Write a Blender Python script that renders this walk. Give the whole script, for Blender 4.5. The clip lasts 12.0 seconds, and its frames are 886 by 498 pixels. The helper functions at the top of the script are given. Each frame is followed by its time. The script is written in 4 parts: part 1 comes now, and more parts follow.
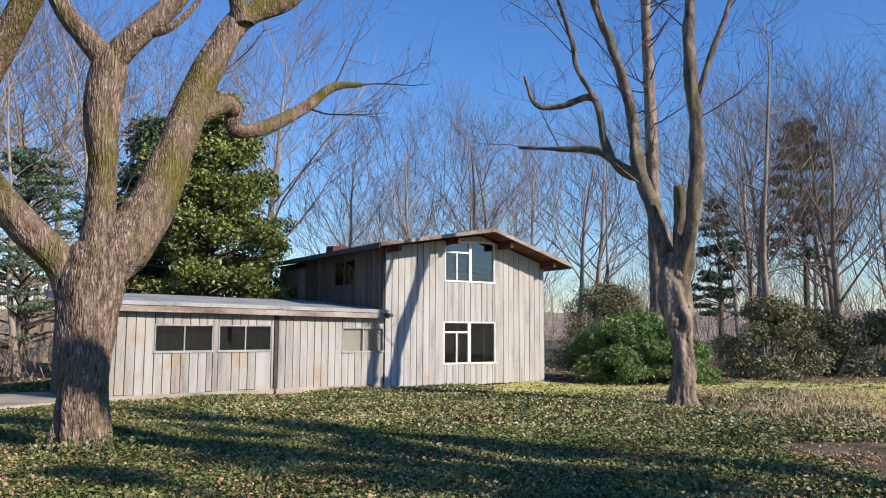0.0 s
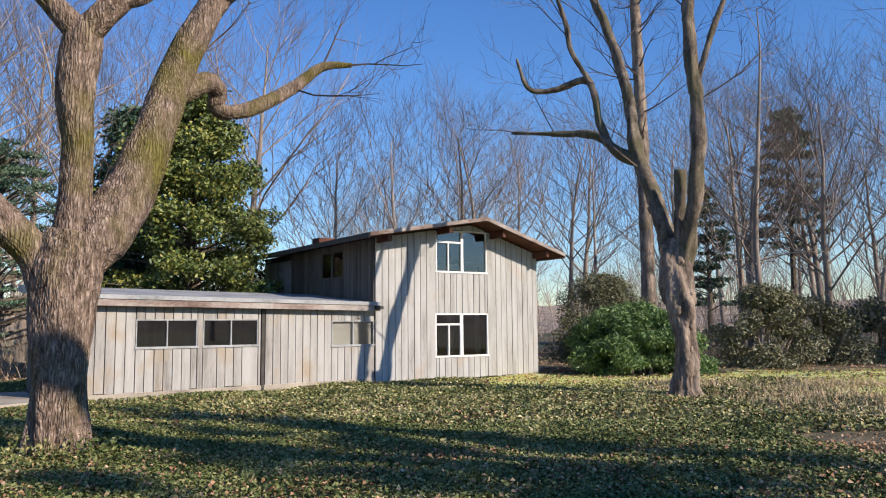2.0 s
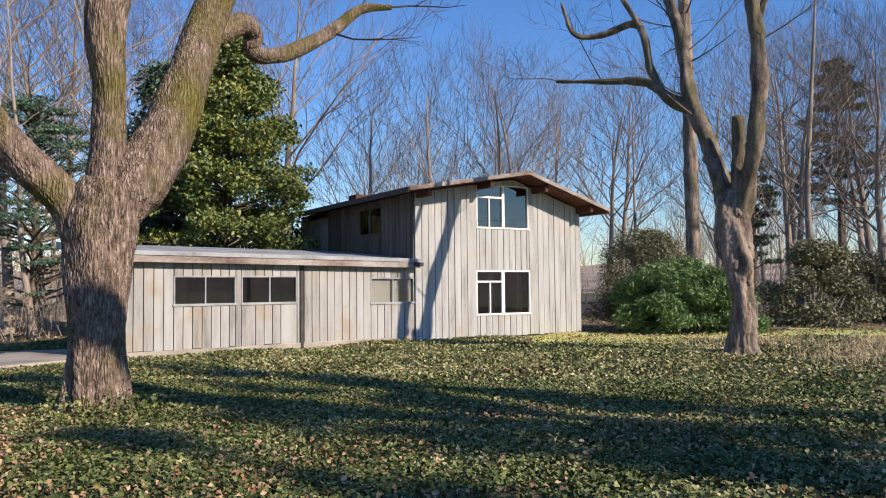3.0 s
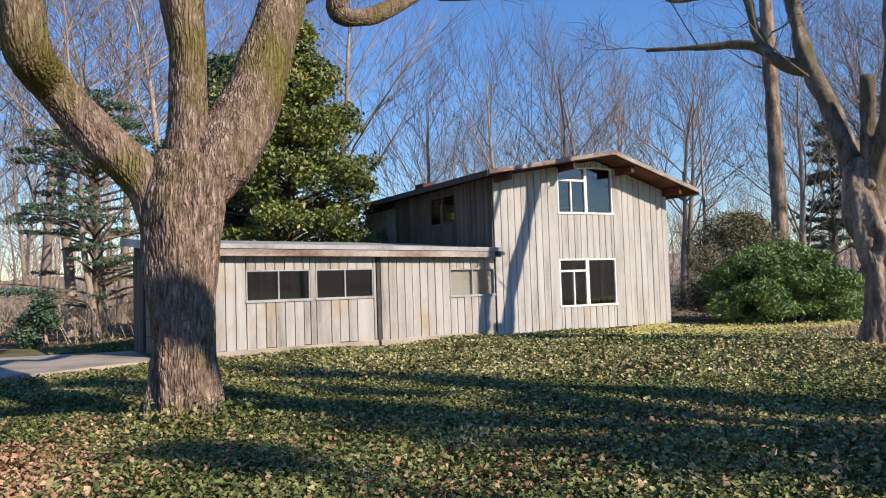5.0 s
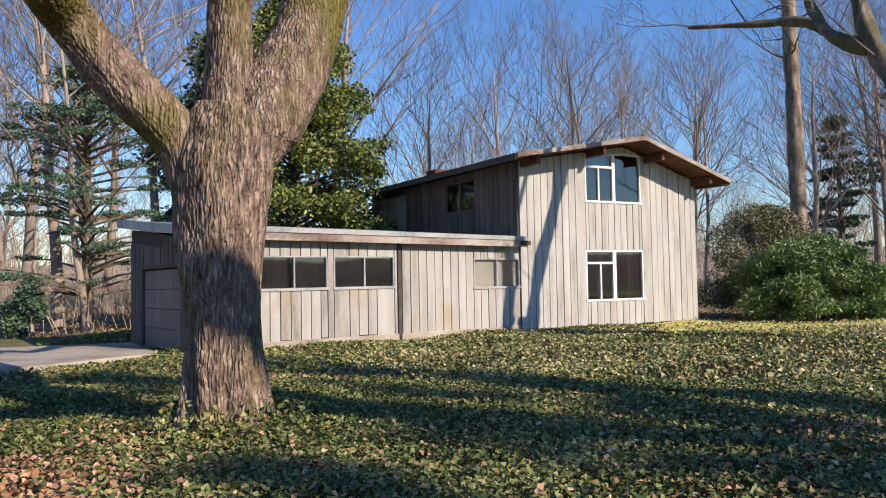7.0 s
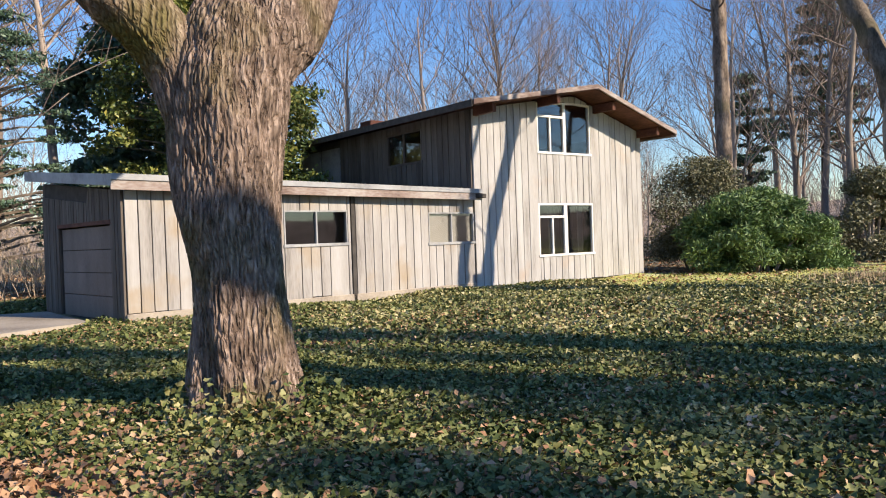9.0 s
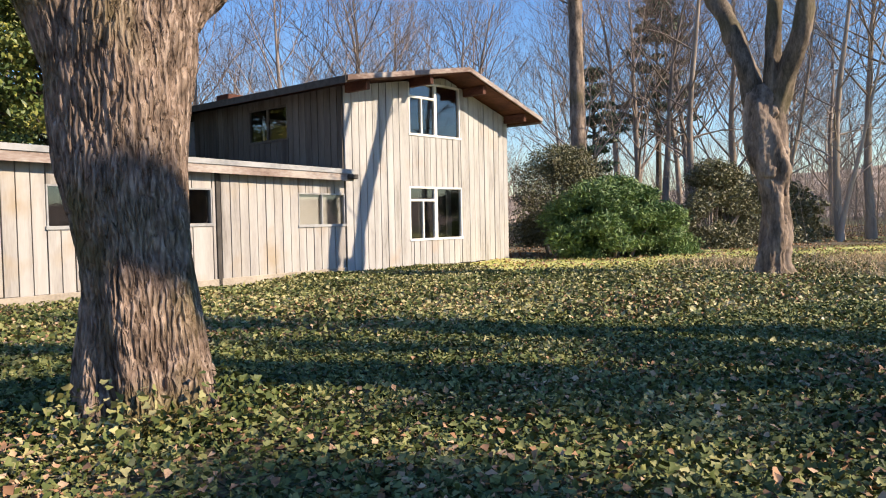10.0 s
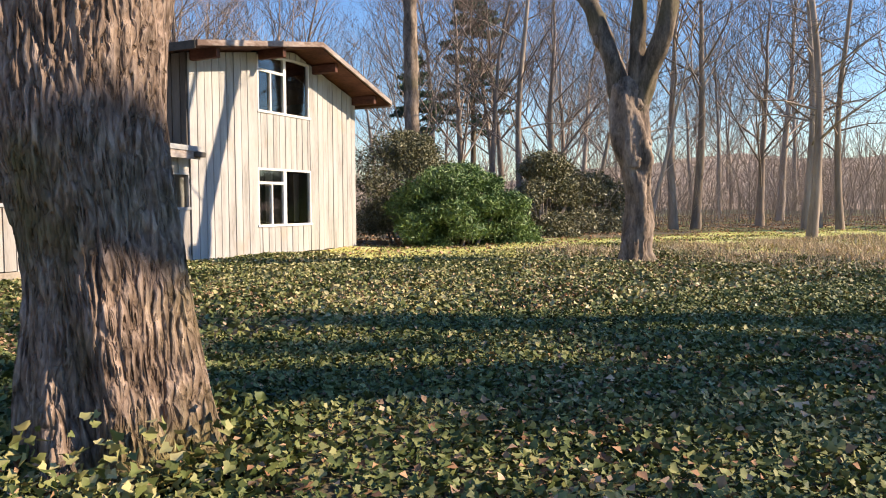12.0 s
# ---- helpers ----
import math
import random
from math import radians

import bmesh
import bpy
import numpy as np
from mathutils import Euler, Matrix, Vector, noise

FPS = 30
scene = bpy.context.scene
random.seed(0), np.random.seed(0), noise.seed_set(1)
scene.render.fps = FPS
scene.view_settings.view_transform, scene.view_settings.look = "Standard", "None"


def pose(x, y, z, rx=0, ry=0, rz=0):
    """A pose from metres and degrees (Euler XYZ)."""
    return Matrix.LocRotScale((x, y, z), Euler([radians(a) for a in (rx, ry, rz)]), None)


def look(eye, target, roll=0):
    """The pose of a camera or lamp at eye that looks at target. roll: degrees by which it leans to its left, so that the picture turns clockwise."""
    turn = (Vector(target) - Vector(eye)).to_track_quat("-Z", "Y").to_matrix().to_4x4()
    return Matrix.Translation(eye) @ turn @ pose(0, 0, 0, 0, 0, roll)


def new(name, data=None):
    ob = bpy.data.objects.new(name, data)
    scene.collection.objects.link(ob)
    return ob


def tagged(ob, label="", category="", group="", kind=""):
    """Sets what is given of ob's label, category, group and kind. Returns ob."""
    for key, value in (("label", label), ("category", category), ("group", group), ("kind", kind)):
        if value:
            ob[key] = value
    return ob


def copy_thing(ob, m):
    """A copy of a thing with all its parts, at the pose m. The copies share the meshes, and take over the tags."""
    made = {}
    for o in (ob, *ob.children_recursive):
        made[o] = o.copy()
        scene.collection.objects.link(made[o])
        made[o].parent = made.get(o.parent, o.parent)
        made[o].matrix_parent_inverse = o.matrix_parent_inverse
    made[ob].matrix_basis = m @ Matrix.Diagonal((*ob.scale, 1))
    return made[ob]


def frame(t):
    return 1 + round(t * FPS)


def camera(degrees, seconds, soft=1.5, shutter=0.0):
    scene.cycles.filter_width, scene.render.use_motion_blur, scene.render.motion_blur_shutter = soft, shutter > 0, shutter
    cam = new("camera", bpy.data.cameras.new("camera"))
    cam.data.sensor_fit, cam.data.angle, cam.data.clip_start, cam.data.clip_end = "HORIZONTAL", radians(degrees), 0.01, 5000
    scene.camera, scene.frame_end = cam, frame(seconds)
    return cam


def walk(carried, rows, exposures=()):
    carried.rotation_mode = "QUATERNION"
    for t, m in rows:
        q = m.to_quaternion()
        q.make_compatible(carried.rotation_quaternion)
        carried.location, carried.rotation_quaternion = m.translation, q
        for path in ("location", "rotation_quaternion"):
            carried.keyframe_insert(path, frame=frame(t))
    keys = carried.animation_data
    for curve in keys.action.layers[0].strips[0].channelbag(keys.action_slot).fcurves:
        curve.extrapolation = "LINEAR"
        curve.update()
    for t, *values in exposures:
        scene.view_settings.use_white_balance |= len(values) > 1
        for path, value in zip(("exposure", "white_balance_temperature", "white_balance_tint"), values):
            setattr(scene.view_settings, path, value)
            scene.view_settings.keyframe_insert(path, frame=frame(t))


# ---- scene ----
cam = camera(59.5, 12.0, 1.1)
METRES, EYE, TILT, LEAN, TURN = 10.9, 1.5, 0.0, 0.0, 0.0
ROWS = [
    (0.0, 0.0, 0.0, 0.0, -0.03, 6.05, -0.25),
    (0.5, -0.0078, 0.0024, -0.0011, 0.04, 5.55, -0.07),
    (1.0, -0.0145, 0.0216, -0.0022, -0.32, 5.98, -0.66),
    (1.5, -0.0207, 0.0462, -0.0048, -1.14, 6.51, 0.01),
    (2.0, -0.0295, 0.0763, -0.0091, -1.29, 5.68, 0.5),
    (2.5, -0.0403, 0.1116, -0.0145, -0.52, 4.47, -0.02),
    (3.0, -0.0574, 0.1489, -0.0213, 1.07, 2.85, 0.62),
    (5.0, -0.1683, 0.3036, -0.0352, 4.38, 2.7, 1.88),
    (5.5, -0.2021, 0.3395, -0.0388, 4.21, 1.73, 1.81),
    (6.0, -0.2325, 0.375, -0.0402, 3.37, 1.57, 1.56),
    (6.5, -0.2598, 0.4099, -0.0416, 3.35, 2.43, 1.4),
    (7.0, -0.2892, 0.4423, -0.045, 2.9, 2.33, 1.1),
    (9.0, -0.4292, 0.5683, -0.0553, -4.71, -0.72, 1.99),
    (9.5, -0.4603, 0.6064, -0.0572, -8.8, -1.46, 1.2),
    (10.0, -0.4885, 0.6418, -0.0591, -16.26, -2.12, 1.2),
    (10.5, -0.5125, 0.6775, -0.0602, -28.64, -2.15, 0.62),
    (11.0, -0.54, 0.7093, -0.0607, -38.07, -3.2, 0.5),
    (11.5, -0.5628, 0.7437, -0.0623, -38.32, -3.52, 0.17),
    (12.0, -0.5905, 0.7849, -0.0645, -31.12, -3.14, 0.33),
]
walk(cam, [(t, pose(0, 0, EYE, TILT, LEAN, TURN) @ pose(METRES * x, METRES * y, METRES * z, 90 + pitch, roll, yaw)) for t, x, y, z, yaw, pitch, roll in ROWS],
     [(0.0, 0.42, 5400, 14), (6.0, 0.47, 5650, 15), (9.0, 0.66, 5800, 15), (12.0, 0.9, 6200, 17)])

# ---- light ----
SUN_WAY = Vector((0.83, -0.558, 0.548)).normalized()   # towards the low winter sun
world = bpy.data.worlds.new("winter_sky")
scene.world = world
world.use_nodes = True
wn, wl = world.node_tree.nodes, world.node_tree.links
sky = wn.new("ShaderNodeTexSky")
sky.sky_type, sky.sun_disc = "NISHITA", False
sky.sun_elevation = math.asin(SUN_WAY.z)
sky.sun_rotation = math.atan2(SUN_WAY.x, SUN_WAY.y)
sky.air_density, sky.dust_density, sky.ozone_density = 1.25, 0.0, 4.0
deep = wn.new("ShaderNodeHueSaturation")
deep.inputs["Saturation"].default_value = 1.16
deep.inputs["Hue"].default_value = 0.508
wl.new(sky.outputs[0], deep.inputs["Color"])
wl.new(deep.outputs[0], wn["Background"].inputs[0])
wn["Background"].inputs[1].default_value = 0.102
sun = new("sun", bpy.data.lights.new("sun", "SUN"))
sun.data.energy, sun.data.angle, sun.data.color = 5.0, radians(0.5), (1.0, 0.81, 0.55)
sun.matrix_world = look((20, -20, 30), Vector((20, -20, 30)) - SUN_WAY)


# ---- materials ----
def mat(name, colors, scale=4.0, stretch=(1, 1, 1), rough=0.85, bump=0.3, fine=40.0, island=0.0, obj=0.0, detail=6.0, dist=0.02, stain=None, spec=0.3):
    """A surface whose colour runs through a ramp of colors by two scales of grain."""
    m = bpy.data.materials.new(name)
    m.use_nodes = True
    n, l = m.node_tree.nodes, m.node_tree.links
    b = n["Principled BSDF"]
    b.inputs["Roughness"].default_value = rough
    b.inputs["Specular IOR Level"].default_value = spec
    co = n.new("ShaderNodeTexCoord")
    mp = n.new("ShaderNodeMapping")
    mp.inputs["Scale"].default_value = stretch
    l.new(co.outputs["Object"], mp.inputs[0])
    big = n.new("ShaderNodeTexNoise")
    big.inputs["Scale"].default_value, big.inputs["Detail"].default_value = scale, detail
    small = n.new("ShaderNodeTexNoise")
    small.inputs["Scale"].default_value, small.inputs["Detail"].default_value = fine, 3.0
    for t in (big, small):
        l.new(mp.outputs[0], t.inputs["Vector"])
    mix = n.new("ShaderNodeMath")
    mix.operation = "MULTIPLY_ADD"
    l.new(small.outputs[0], mix.inputs[0])
    mix.inputs[1].default_value = 0.45
    l.new(big.outputs[0], mix.inputs[2])
    last = mix.outputs[0]
    shift = 0.225
    info = None
    if island or obj:
        if island:
            info = n.new("ShaderNodeNewGeometry").outputs["Random Per Island"]
        else:
            info = n.new("ShaderNodeObjectInfo").outputs["Random"]
        add = n.new("ShaderNodeMath")
        add.operation = "MULTIPLY_ADD"
        l.new(info, add.inputs[0])
        add.inputs[1].default_value = island or obj
        l.new(last, add.inputs[2])
        last = add.outputs[0]
        shift += (island or obj) / 2
    sub = n.new("ShaderNodeMath")
    sub.operation = "SUBTRACT"
    l.new(last, sub.inputs[0])
    sub.inputs[1].default_value = shift
    ramp = n.new("ShaderNodeValToRGB")
    e = ramp.color_ramp.elements
    lo, hi = (0.3, 0.7) if not (island or obj) else (0.5 - 0.2 - (island or obj) * 0.45, 0.5 + 0.2 + (island or obj) * 0.45)
    lo, hi = max(lo, 0.0), min(hi, 1.0)
    while len(e) < len(colors):
        e.new(0.5)
    for i, c in enumerate(colors):
        e[i].position = lo + (hi - lo) * i / max(1, len(colors) - 1)
        e[i].color = (*c, 1)
    l.new(sub.outputs[0], ramp.inputs[0])
    out = ramp.outputs[0]
    if stain:
        col, sc, low, high = stain
        st = n.new("ShaderNodeTexNoise")
        st.inputs["Scale"].default_value, st.inputs["Detail"].default_value = sc, 5.0
        l.new(co.outputs["Object"], st.inputs["Vector"])
        mr = n.new("ShaderNodeMapRange")
        mr.inputs[1].default_value, mr.inputs[2].default_value = low, high
        l.new(st.outputs[0], mr.inputs[0])
        mx = n.new("ShaderNodeMix")
        mx.data_type = "RGBA"
        l.new(mr.outputs[0], mx.inputs[0])
        l.new(out, mx.inputs[6])
        mx.inputs[7].default_value = (*col, 1)
        out = mx.outputs[2]
    l.new(out, b.inputs["Base Color"])
    if bump:
        bp = n.new("ShaderNodeBump")
        bp.inputs["Strength"].default_value, bp.inputs["Distance"].default_value = bump, dist
        l.new(mix.outputs[0], bp.inputs["Height"])
        l.new(bp.outputs[0], b.inputs["Normal"])
    return m


def leafy(name, colors, rough=0.5, spec=0.5):
    m = mat(name, colors, scale=0.7, fine=3.0, island=0.6, bump=0.0, rough=rough, spec=spec)
    return m


def glassy(name):
    m = bpy.data.materials.new(name)
    m.use_nodes = True
    n, l = m.node_tree.nodes, m.node_tree.links
    clear, gloss, mix = n.new("ShaderNodeBsdfTransparent"), n.new("ShaderNodeBsdfGlossy"), n.new("ShaderNodeMixShader")
    clear.inputs[0].default_value = (0.6, 0.63, 0.62, 1)
    gloss.inputs["Roughness"].default_value = 0.03
    fr = n.new("ShaderNodeFresnel")
    fr.inputs[0].default_value = 2.2
    l.new(fr.outputs[0], mix.inputs[0])
    l.new(clear.outputs[0], mix.inputs[1])
    l.new(gloss.outputs[0], mix.inputs[2])
    l.new(mix.outputs[0], n["Material Output"].inputs[0])
    return m


M_BOARD = mat("whitewashed_boards", [(0.272, 0.258, 0.234), (0.379, 0.363, 0.34), (0.438, 0.422, 0.401), (0.484, 0.476, 0.454)], 1.6, (3, 3, 0.35), 0.8, 0.35, 14, obj=0.12, dist=0.006, stain=((0.42, 0.33, 0.25), 0.9, 0.6, 0.85))
M_GARAGE = mat("worn_garage_boards", [(0.204, 0.185, 0.166), (0.34, 0.317, 0.291), (0.423, 0.401, 0.371), (0.469, 0.453, 0.431)], 1.6, (3, 3, 0.35), 0.82, 0.35, 14, obj=0.35, dist=0.006, stain=((0.36, 0.275, 0.17), 1.0, 0.53, 0.78))
# grey-brown taken darker, to put the unlit side's shade into the board colour
M_SIDE = mat("shade_darkened_boards", [(0.07, 0.056, 0.045), (0.125, 0.103, 0.083), (0.18, 0.155, 0.128)], 1.6, (3, 3, 0.35), 0.85, 0.35, 14, obj=0.25, dist=0.006)
M_SHEATH = mat("dark_sheathing", [(0.05, 0.045, 0.04), (0.09, 0.08, 0.07)], 5, rough=0.95)
M_WHITE = mat("white_window_paint", [(0.68, 0.66, 0.62), (0.8, 0.79, 0.76)], 3, rough=0.5, bump=0.1)
M_ROOFWOOD = mat("red_brown_soffit", [(0.055, 0.021, 0.013), (0.11, 0.042, 0.025), (0.16, 0.07, 0.042)], 2, (1, 0.4, 1), 0.75, 0.2, 20)
M_FASCIA = mat("weathered_fascia", [(0.14, 0.091, 0.07), (0.294, 0.231, 0.196), (0.42, 0.378, 0.336)], 1.2, (0.6, 1, 2), 0.8, 0.3, 12)
M_DRIP = mat("pale_roof_edge", [(0.216, 0.216, 0.216), (0.335, 0.335, 0.329), (0.405, 0.405, 0.4)], 1.0, rough=0.6, bump=0.15, fine=9)
M_SHINGLE = mat("dark_roofing", [(0.05, 0.045, 0.045), (0.1, 0.09, 0.085)], 6, rough=0.9, bump=0.5)
M_GLASS = glassy("window_glass")
M_INSIDE = mat("dim_interior_plaster", [(0.3, 0.28, 0.25), (0.45, 0.42, 0.38)], 1.0, rough=0.9)
M_BLIND = mat("pale_blind", [(0.4, 0.38, 0.36), (0.5, 0.48, 0.46)], 2.0, rough=0.9)
M_CONC = mat("old_concrete", [(0.22, 0.185, 0.145), (0.36, 0.31, 0.245), (0.46, 0.4, 0.32)], 0.8, rough=0.9, bump=0.3, fine=18)
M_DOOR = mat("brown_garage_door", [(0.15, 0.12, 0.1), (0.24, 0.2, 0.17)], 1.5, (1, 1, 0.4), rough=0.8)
M_BARK = mat("furrowed_bark", [(0.125, 0.092, 0.069), (0.3, 0.225, 0.172), (0.48, 0.37, 0.29)], 5, (2.2, 2.2, 0.9), 0.9, 1.0, 24, dist=0.03, stain=((0.19, 0.165, 0.045), 0.7, 0.47, 0.64), spec=0.15)


def furrowed(m, cell, long, depth):
    """Adds interlaced upright ridges with dark clefts to a bark."""
    n, l = m.node_tree.nodes, m.node_tree.links
    b = n["Principled BSDF"]
    co = n.new("ShaderNodeTexCoord")
    warp = n.new("ShaderNodeTexNoise")
    warp.inputs["Scale"].default_value = 3.0
    l.new(co.outputs["Object"], warp.inputs["Vector"])
    add = n.new("ShaderNodeMix")
    add.data_type = "RGBA"
    add.blend_type = "LINEAR_LIGHT"
    add.inputs[0].default_value = 0.06
    l.new(co.outputs["Object"], add.inputs[6])
    l.new(warp.outputs["Color"], add.inputs[7])
    mp = n.new("ShaderNodeMapping")
    mp.inputs["Scale"].default_value = (cell, cell, cell / long)
    l.new(add.outputs[2], mp.inputs[0])
    vo = n.new("ShaderNodeTexVoronoi")
    vo.feature = "DISTANCE_TO_EDGE"
    vo.inputs["Scale"].default_value = 1.0
    l.new(mp.outputs[0], vo.inputs["Vector"])
    mr = n.new("ShaderNodeMapRange")
    mr.inputs[1].default_value, mr.inputs[2].default_value = 0.0, 0.3
    l.new(vo.outputs["Distance"], mr.inputs[0])
    old = b.inputs["Base Color"].links[0].from_socket
    mx = n.new("ShaderNodeMix")
    mx.data_type, mx.blend_type = "RGBA", "MULTIPLY"
    cleft = n.new("ShaderNodeValToRGB")
    cleft.color_ramp.elements[0].color = (0.55, 0.51, 0.48, 1)
    cleft.color_ramp.elements[1].color = (1.0, 1.0, 1.0, 1)
    l.new(mr.outputs[0], cleft.inputs[0])
    mx.inputs[0].default_value = 1.0
    l.new(old, mx.inputs[6])
    l.new(cleft.outputs[0], mx.inputs[7])
    l.new(mx.outputs[2], b.inputs["Base Color"])
    bp = n.new("ShaderNodeBump")
    bp.inputs["Strength"].default_value, bp.inputs["Distance"].default_value = 0.9, depth
    l.new(mr.outputs[0], bp.inputs["Height"])
    l.new(b.inputs["Normal"].links[0].from_socket, bp.inputs["Normal"])
    l.new(bp.outputs[0], b.inputs["Normal"])


furrowed(M_BARK, 22.0, 13.0, 0.02)
M_BARK2 = mat("smooth_old_bark", [(0.08, 0.063, 0.049), (0.218, 0.166, 0.126), (0.378, 0.298, 0.229)], 2.5, (1.6, 1.6, 0.5), 0.9, 0.7, 16, dist=0.03, stain=((0.13, 0.12, 0.05), 0.5, 0.56, 0.72), spec=0.15)
M_MOSSLIMB = mat("mossy_limb_bark", [(0.06, 0.05, 0.038), (0.15, 0.12, 0.09), (0.27, 0.215, 0.165)], 3.0, (1.6, 1.6, 0.6), 0.92, 0.8, 18, dist=0.03, stain=((0.1, 0.092, 0.045), 0.6, 0.5, 0.72), spec=0.12)
M_BRUSH = mat("dry_brush_twigs", [(0.22, 0.17, 0.13), (0.4, 0.32, 0.24), (0.56, 0.46, 0.35)], 0.3, rough=0.95, bump=0, island=0.3, spec=0.1)
M_FARBARK = mat("woodland_bark", [(0.15, 0.12, 0.095), (0.31, 0.25, 0.2), (0.48, 0.4, 0.33)], 1.2, (2, 2, 0.3), 0.95, 0.5, 9, obj=0.35, spec=0.1)
M_TWIG = mat("winter_twigs", [(0.075, 0.057, 0.046), (0.145, 0.113, 0.093), (0.23, 0.185, 0.152)], 0.6, rough=0.95, bump=0, obj=0.4, spec=0.1)
M_HOLLY = leafy("holly_leaves", [(0.026, 0.046, 0.013), (0.08, 0.118, 0.025), (0.2, 0.22, 0.045), (0.42, 0.37, 0.08)])
M_YEW = leafy("yew_leaves", [(0.045, 0.085, 0.026), (0.13, 0.21, 0.055), (0.28, 0.37, 0.12)])
M_BROWNBUSH = leafy("bronze_shrub_leaves", [(0.07, 0.08, 0.035), (0.17, 0.165, 0.08), (0.28, 0.25, 0.14)])
M_PINE = leafy("pine_needles", [(0.028, 0.056, 0.036), (0.072, 0.125, 0.07), (0.14, 0.2, 0.115)])
M_IVY = leafy("ivy_leaves", [(0.022, 0.036, 0.01), (0.06, 0.083, 0.021), (0.125, 0.148, 0.04), (0.235, 0.235, 0.08), (0.42, 0.37, 0.17)], rough=0.6, spec=0.3)
# a paler copy of the ivy, with sunlight put into the leaf colour
M_IVYLIT = leafy("sunlit_toned_ivy_leaves", [(0.1, 0.11, 0.03), (0.24, 0.23, 0.08), (0.42, 0.37, 0.16), (0.6, 0.5, 0.28)], rough=0.5, spec=0.5)
M_DEAD = leafy("fallen_leaves", [(0.15, 0.075, 0.04), (0.32, 0.175, 0.09), (0.48, 0.3, 0.17), (0.66, 0.49, 0.31)], rough=0.75, spec=0.25)
M_STRAW = leafy("dry_grass", [(0.3, 0.22, 0.12), (0.5, 0.38, 0.23), (0.7, 0.56, 0.38)], rough=0.8, spec=0.2)
M_GRASS = leafy("lawn_grass", [(0.21, 0.273, 0.062), (0.42, 0.463, 0.126), (0.714, 0.673, 0.253)], rough=0.7, spec=0.2)
M_SOIL = mat("leaf_littered_soil", [(0.054, 0.048, 0.026), (0.132, 0.108, 0.062), (0.228, 0.18, 0.108)], 1.5, rough=0.95, bump=0.8, fine=22, dist=0.05, stain=((0.13, 0.14, 0.045), 0.12, 0.5, 0.6))
M_LAWN = mat("lawn_turf", [(0.306, 0.286, 0.088), (0.571, 0.548, 0.165), (0.6, 0.6, 0.306)], 1.3, rough=0.95, bump=0.8, fine=30, dist=0.04, spec=0.1)
M_HILL = mat("far_winter_woods", [(0.24, 0.19, 0.145), (0.42, 0.33, 0.25), (0.55, 0.45, 0.35)], 0.25, (1, 1, 0.25), rough=1.0, bump=0.6, fine=2.2, dist=0.5, spec=0.0)


# ---- building blocks ----
def part(name, bm, material, parent=None, label="", smooth=False):
    """Links a bmesh as one mesh object under a thing or a part."""
    me = bpy.data.meshes.new(name)
    bm.to_mesh(me)
    bm.free()
    return put(name, me, material, parent, label, smooth)


def put(name, me, material, parent=None, label="", smooth=False):
    if material and not me.materials:
        me.materials.append(material)
    if smooth:
        me.shade_smooth()
    ob = new(name, me)
    if parent:
        ob.parent = parent
    if label:
        ob["label"] = label
    return ob


def empty(name, m):
    ob = new(name)
    ob.matrix_world = m
    return ob


def box(x0, y0, z0, x1, y1, z1, bevel=0.0, bm=None):
    """A box; z1 may be a pair of heights at x0 and x1."""
    bm = bm or bmesh.new()
    za, zb = z1 if isinstance(z1, tuple) else (z1, z1)
    v = [bm.verts.new(c) for c in ((x0, y0, z0), (x1, y0, z0), (x1, y1, z0), (x0, y1, z0), (x0, y0, za), (x1, y0, zb), (x1, y1, zb), (x0, y1, za))]
    f = [bm.faces.new([v[i] for i in q]) for q in ((3, 2, 1, 0), (4, 5, 6, 7), (0, 1, 5, 4), (1, 2, 6, 5), (2, 3, 7, 6), (3, 0, 4, 7))]
    if bevel:
        bmesh.ops.bevel(bm, geom=list({e for q in f for e in q.edges}), offset=bevel, segments=1, affect="EDGES")
    return bm


def slab(corners, thick, bm=None):
    """A plate under a polygon of corners."""
    bm = bm or bmesh.new()
    top = [bm.verts.new(c) for c in corners]
    low = [bm.verts.new((c[0], c[1], c[2] - thick)) for c in corners]
    bm.faces.new(top)
    bm.faces.new(low[::-1])
    k = len(top)
    for i in range(k):
        bm.faces.new((top[i], low[i], low[(i + 1) % k], top[(i + 1) % k]))
    return bm


def tube(bm_v, bm_f, pts, radii, sides):
    """Adds a tapered tube through pts to vertex and face lists."""
    pts = [Vector(p) for p in pts]
    base = len(bm_v)
    side = None
    for i, p in enumerate(pts):
        d = (pts[min(i + 1, len(pts) - 1)] - pts[max(i - 1, 0)]).normalized()
        if side is None:
            side = d.orthogonal().normalized()
        side = (side - d * side.dot(d)).normalized()
        up = d.cross(side)
        for k in range(sides):
            a = 2 * math.pi * k / sides
            q = p + (side * math.cos(a) + up * math.sin(a)) * radii[i]
            bm_v.append((q.x, q.y, q.z))
    for i in range(len(pts) - 1):
        for k in range(sides):
            a, b = base + i * sides + k, base + i * sides + (k + 1) % sides
            bm_f.append((a, b, b + sides, a + sides))
    bm_f.append(tuple(base + (len(pts) - 1) * sides + k for k in range(sides)))


def mesh_of(name, verts, faces):
    me = bpy.data.meshes.new(name)
    me.from_pydata(verts, [], faces)
    me.update()
    return me


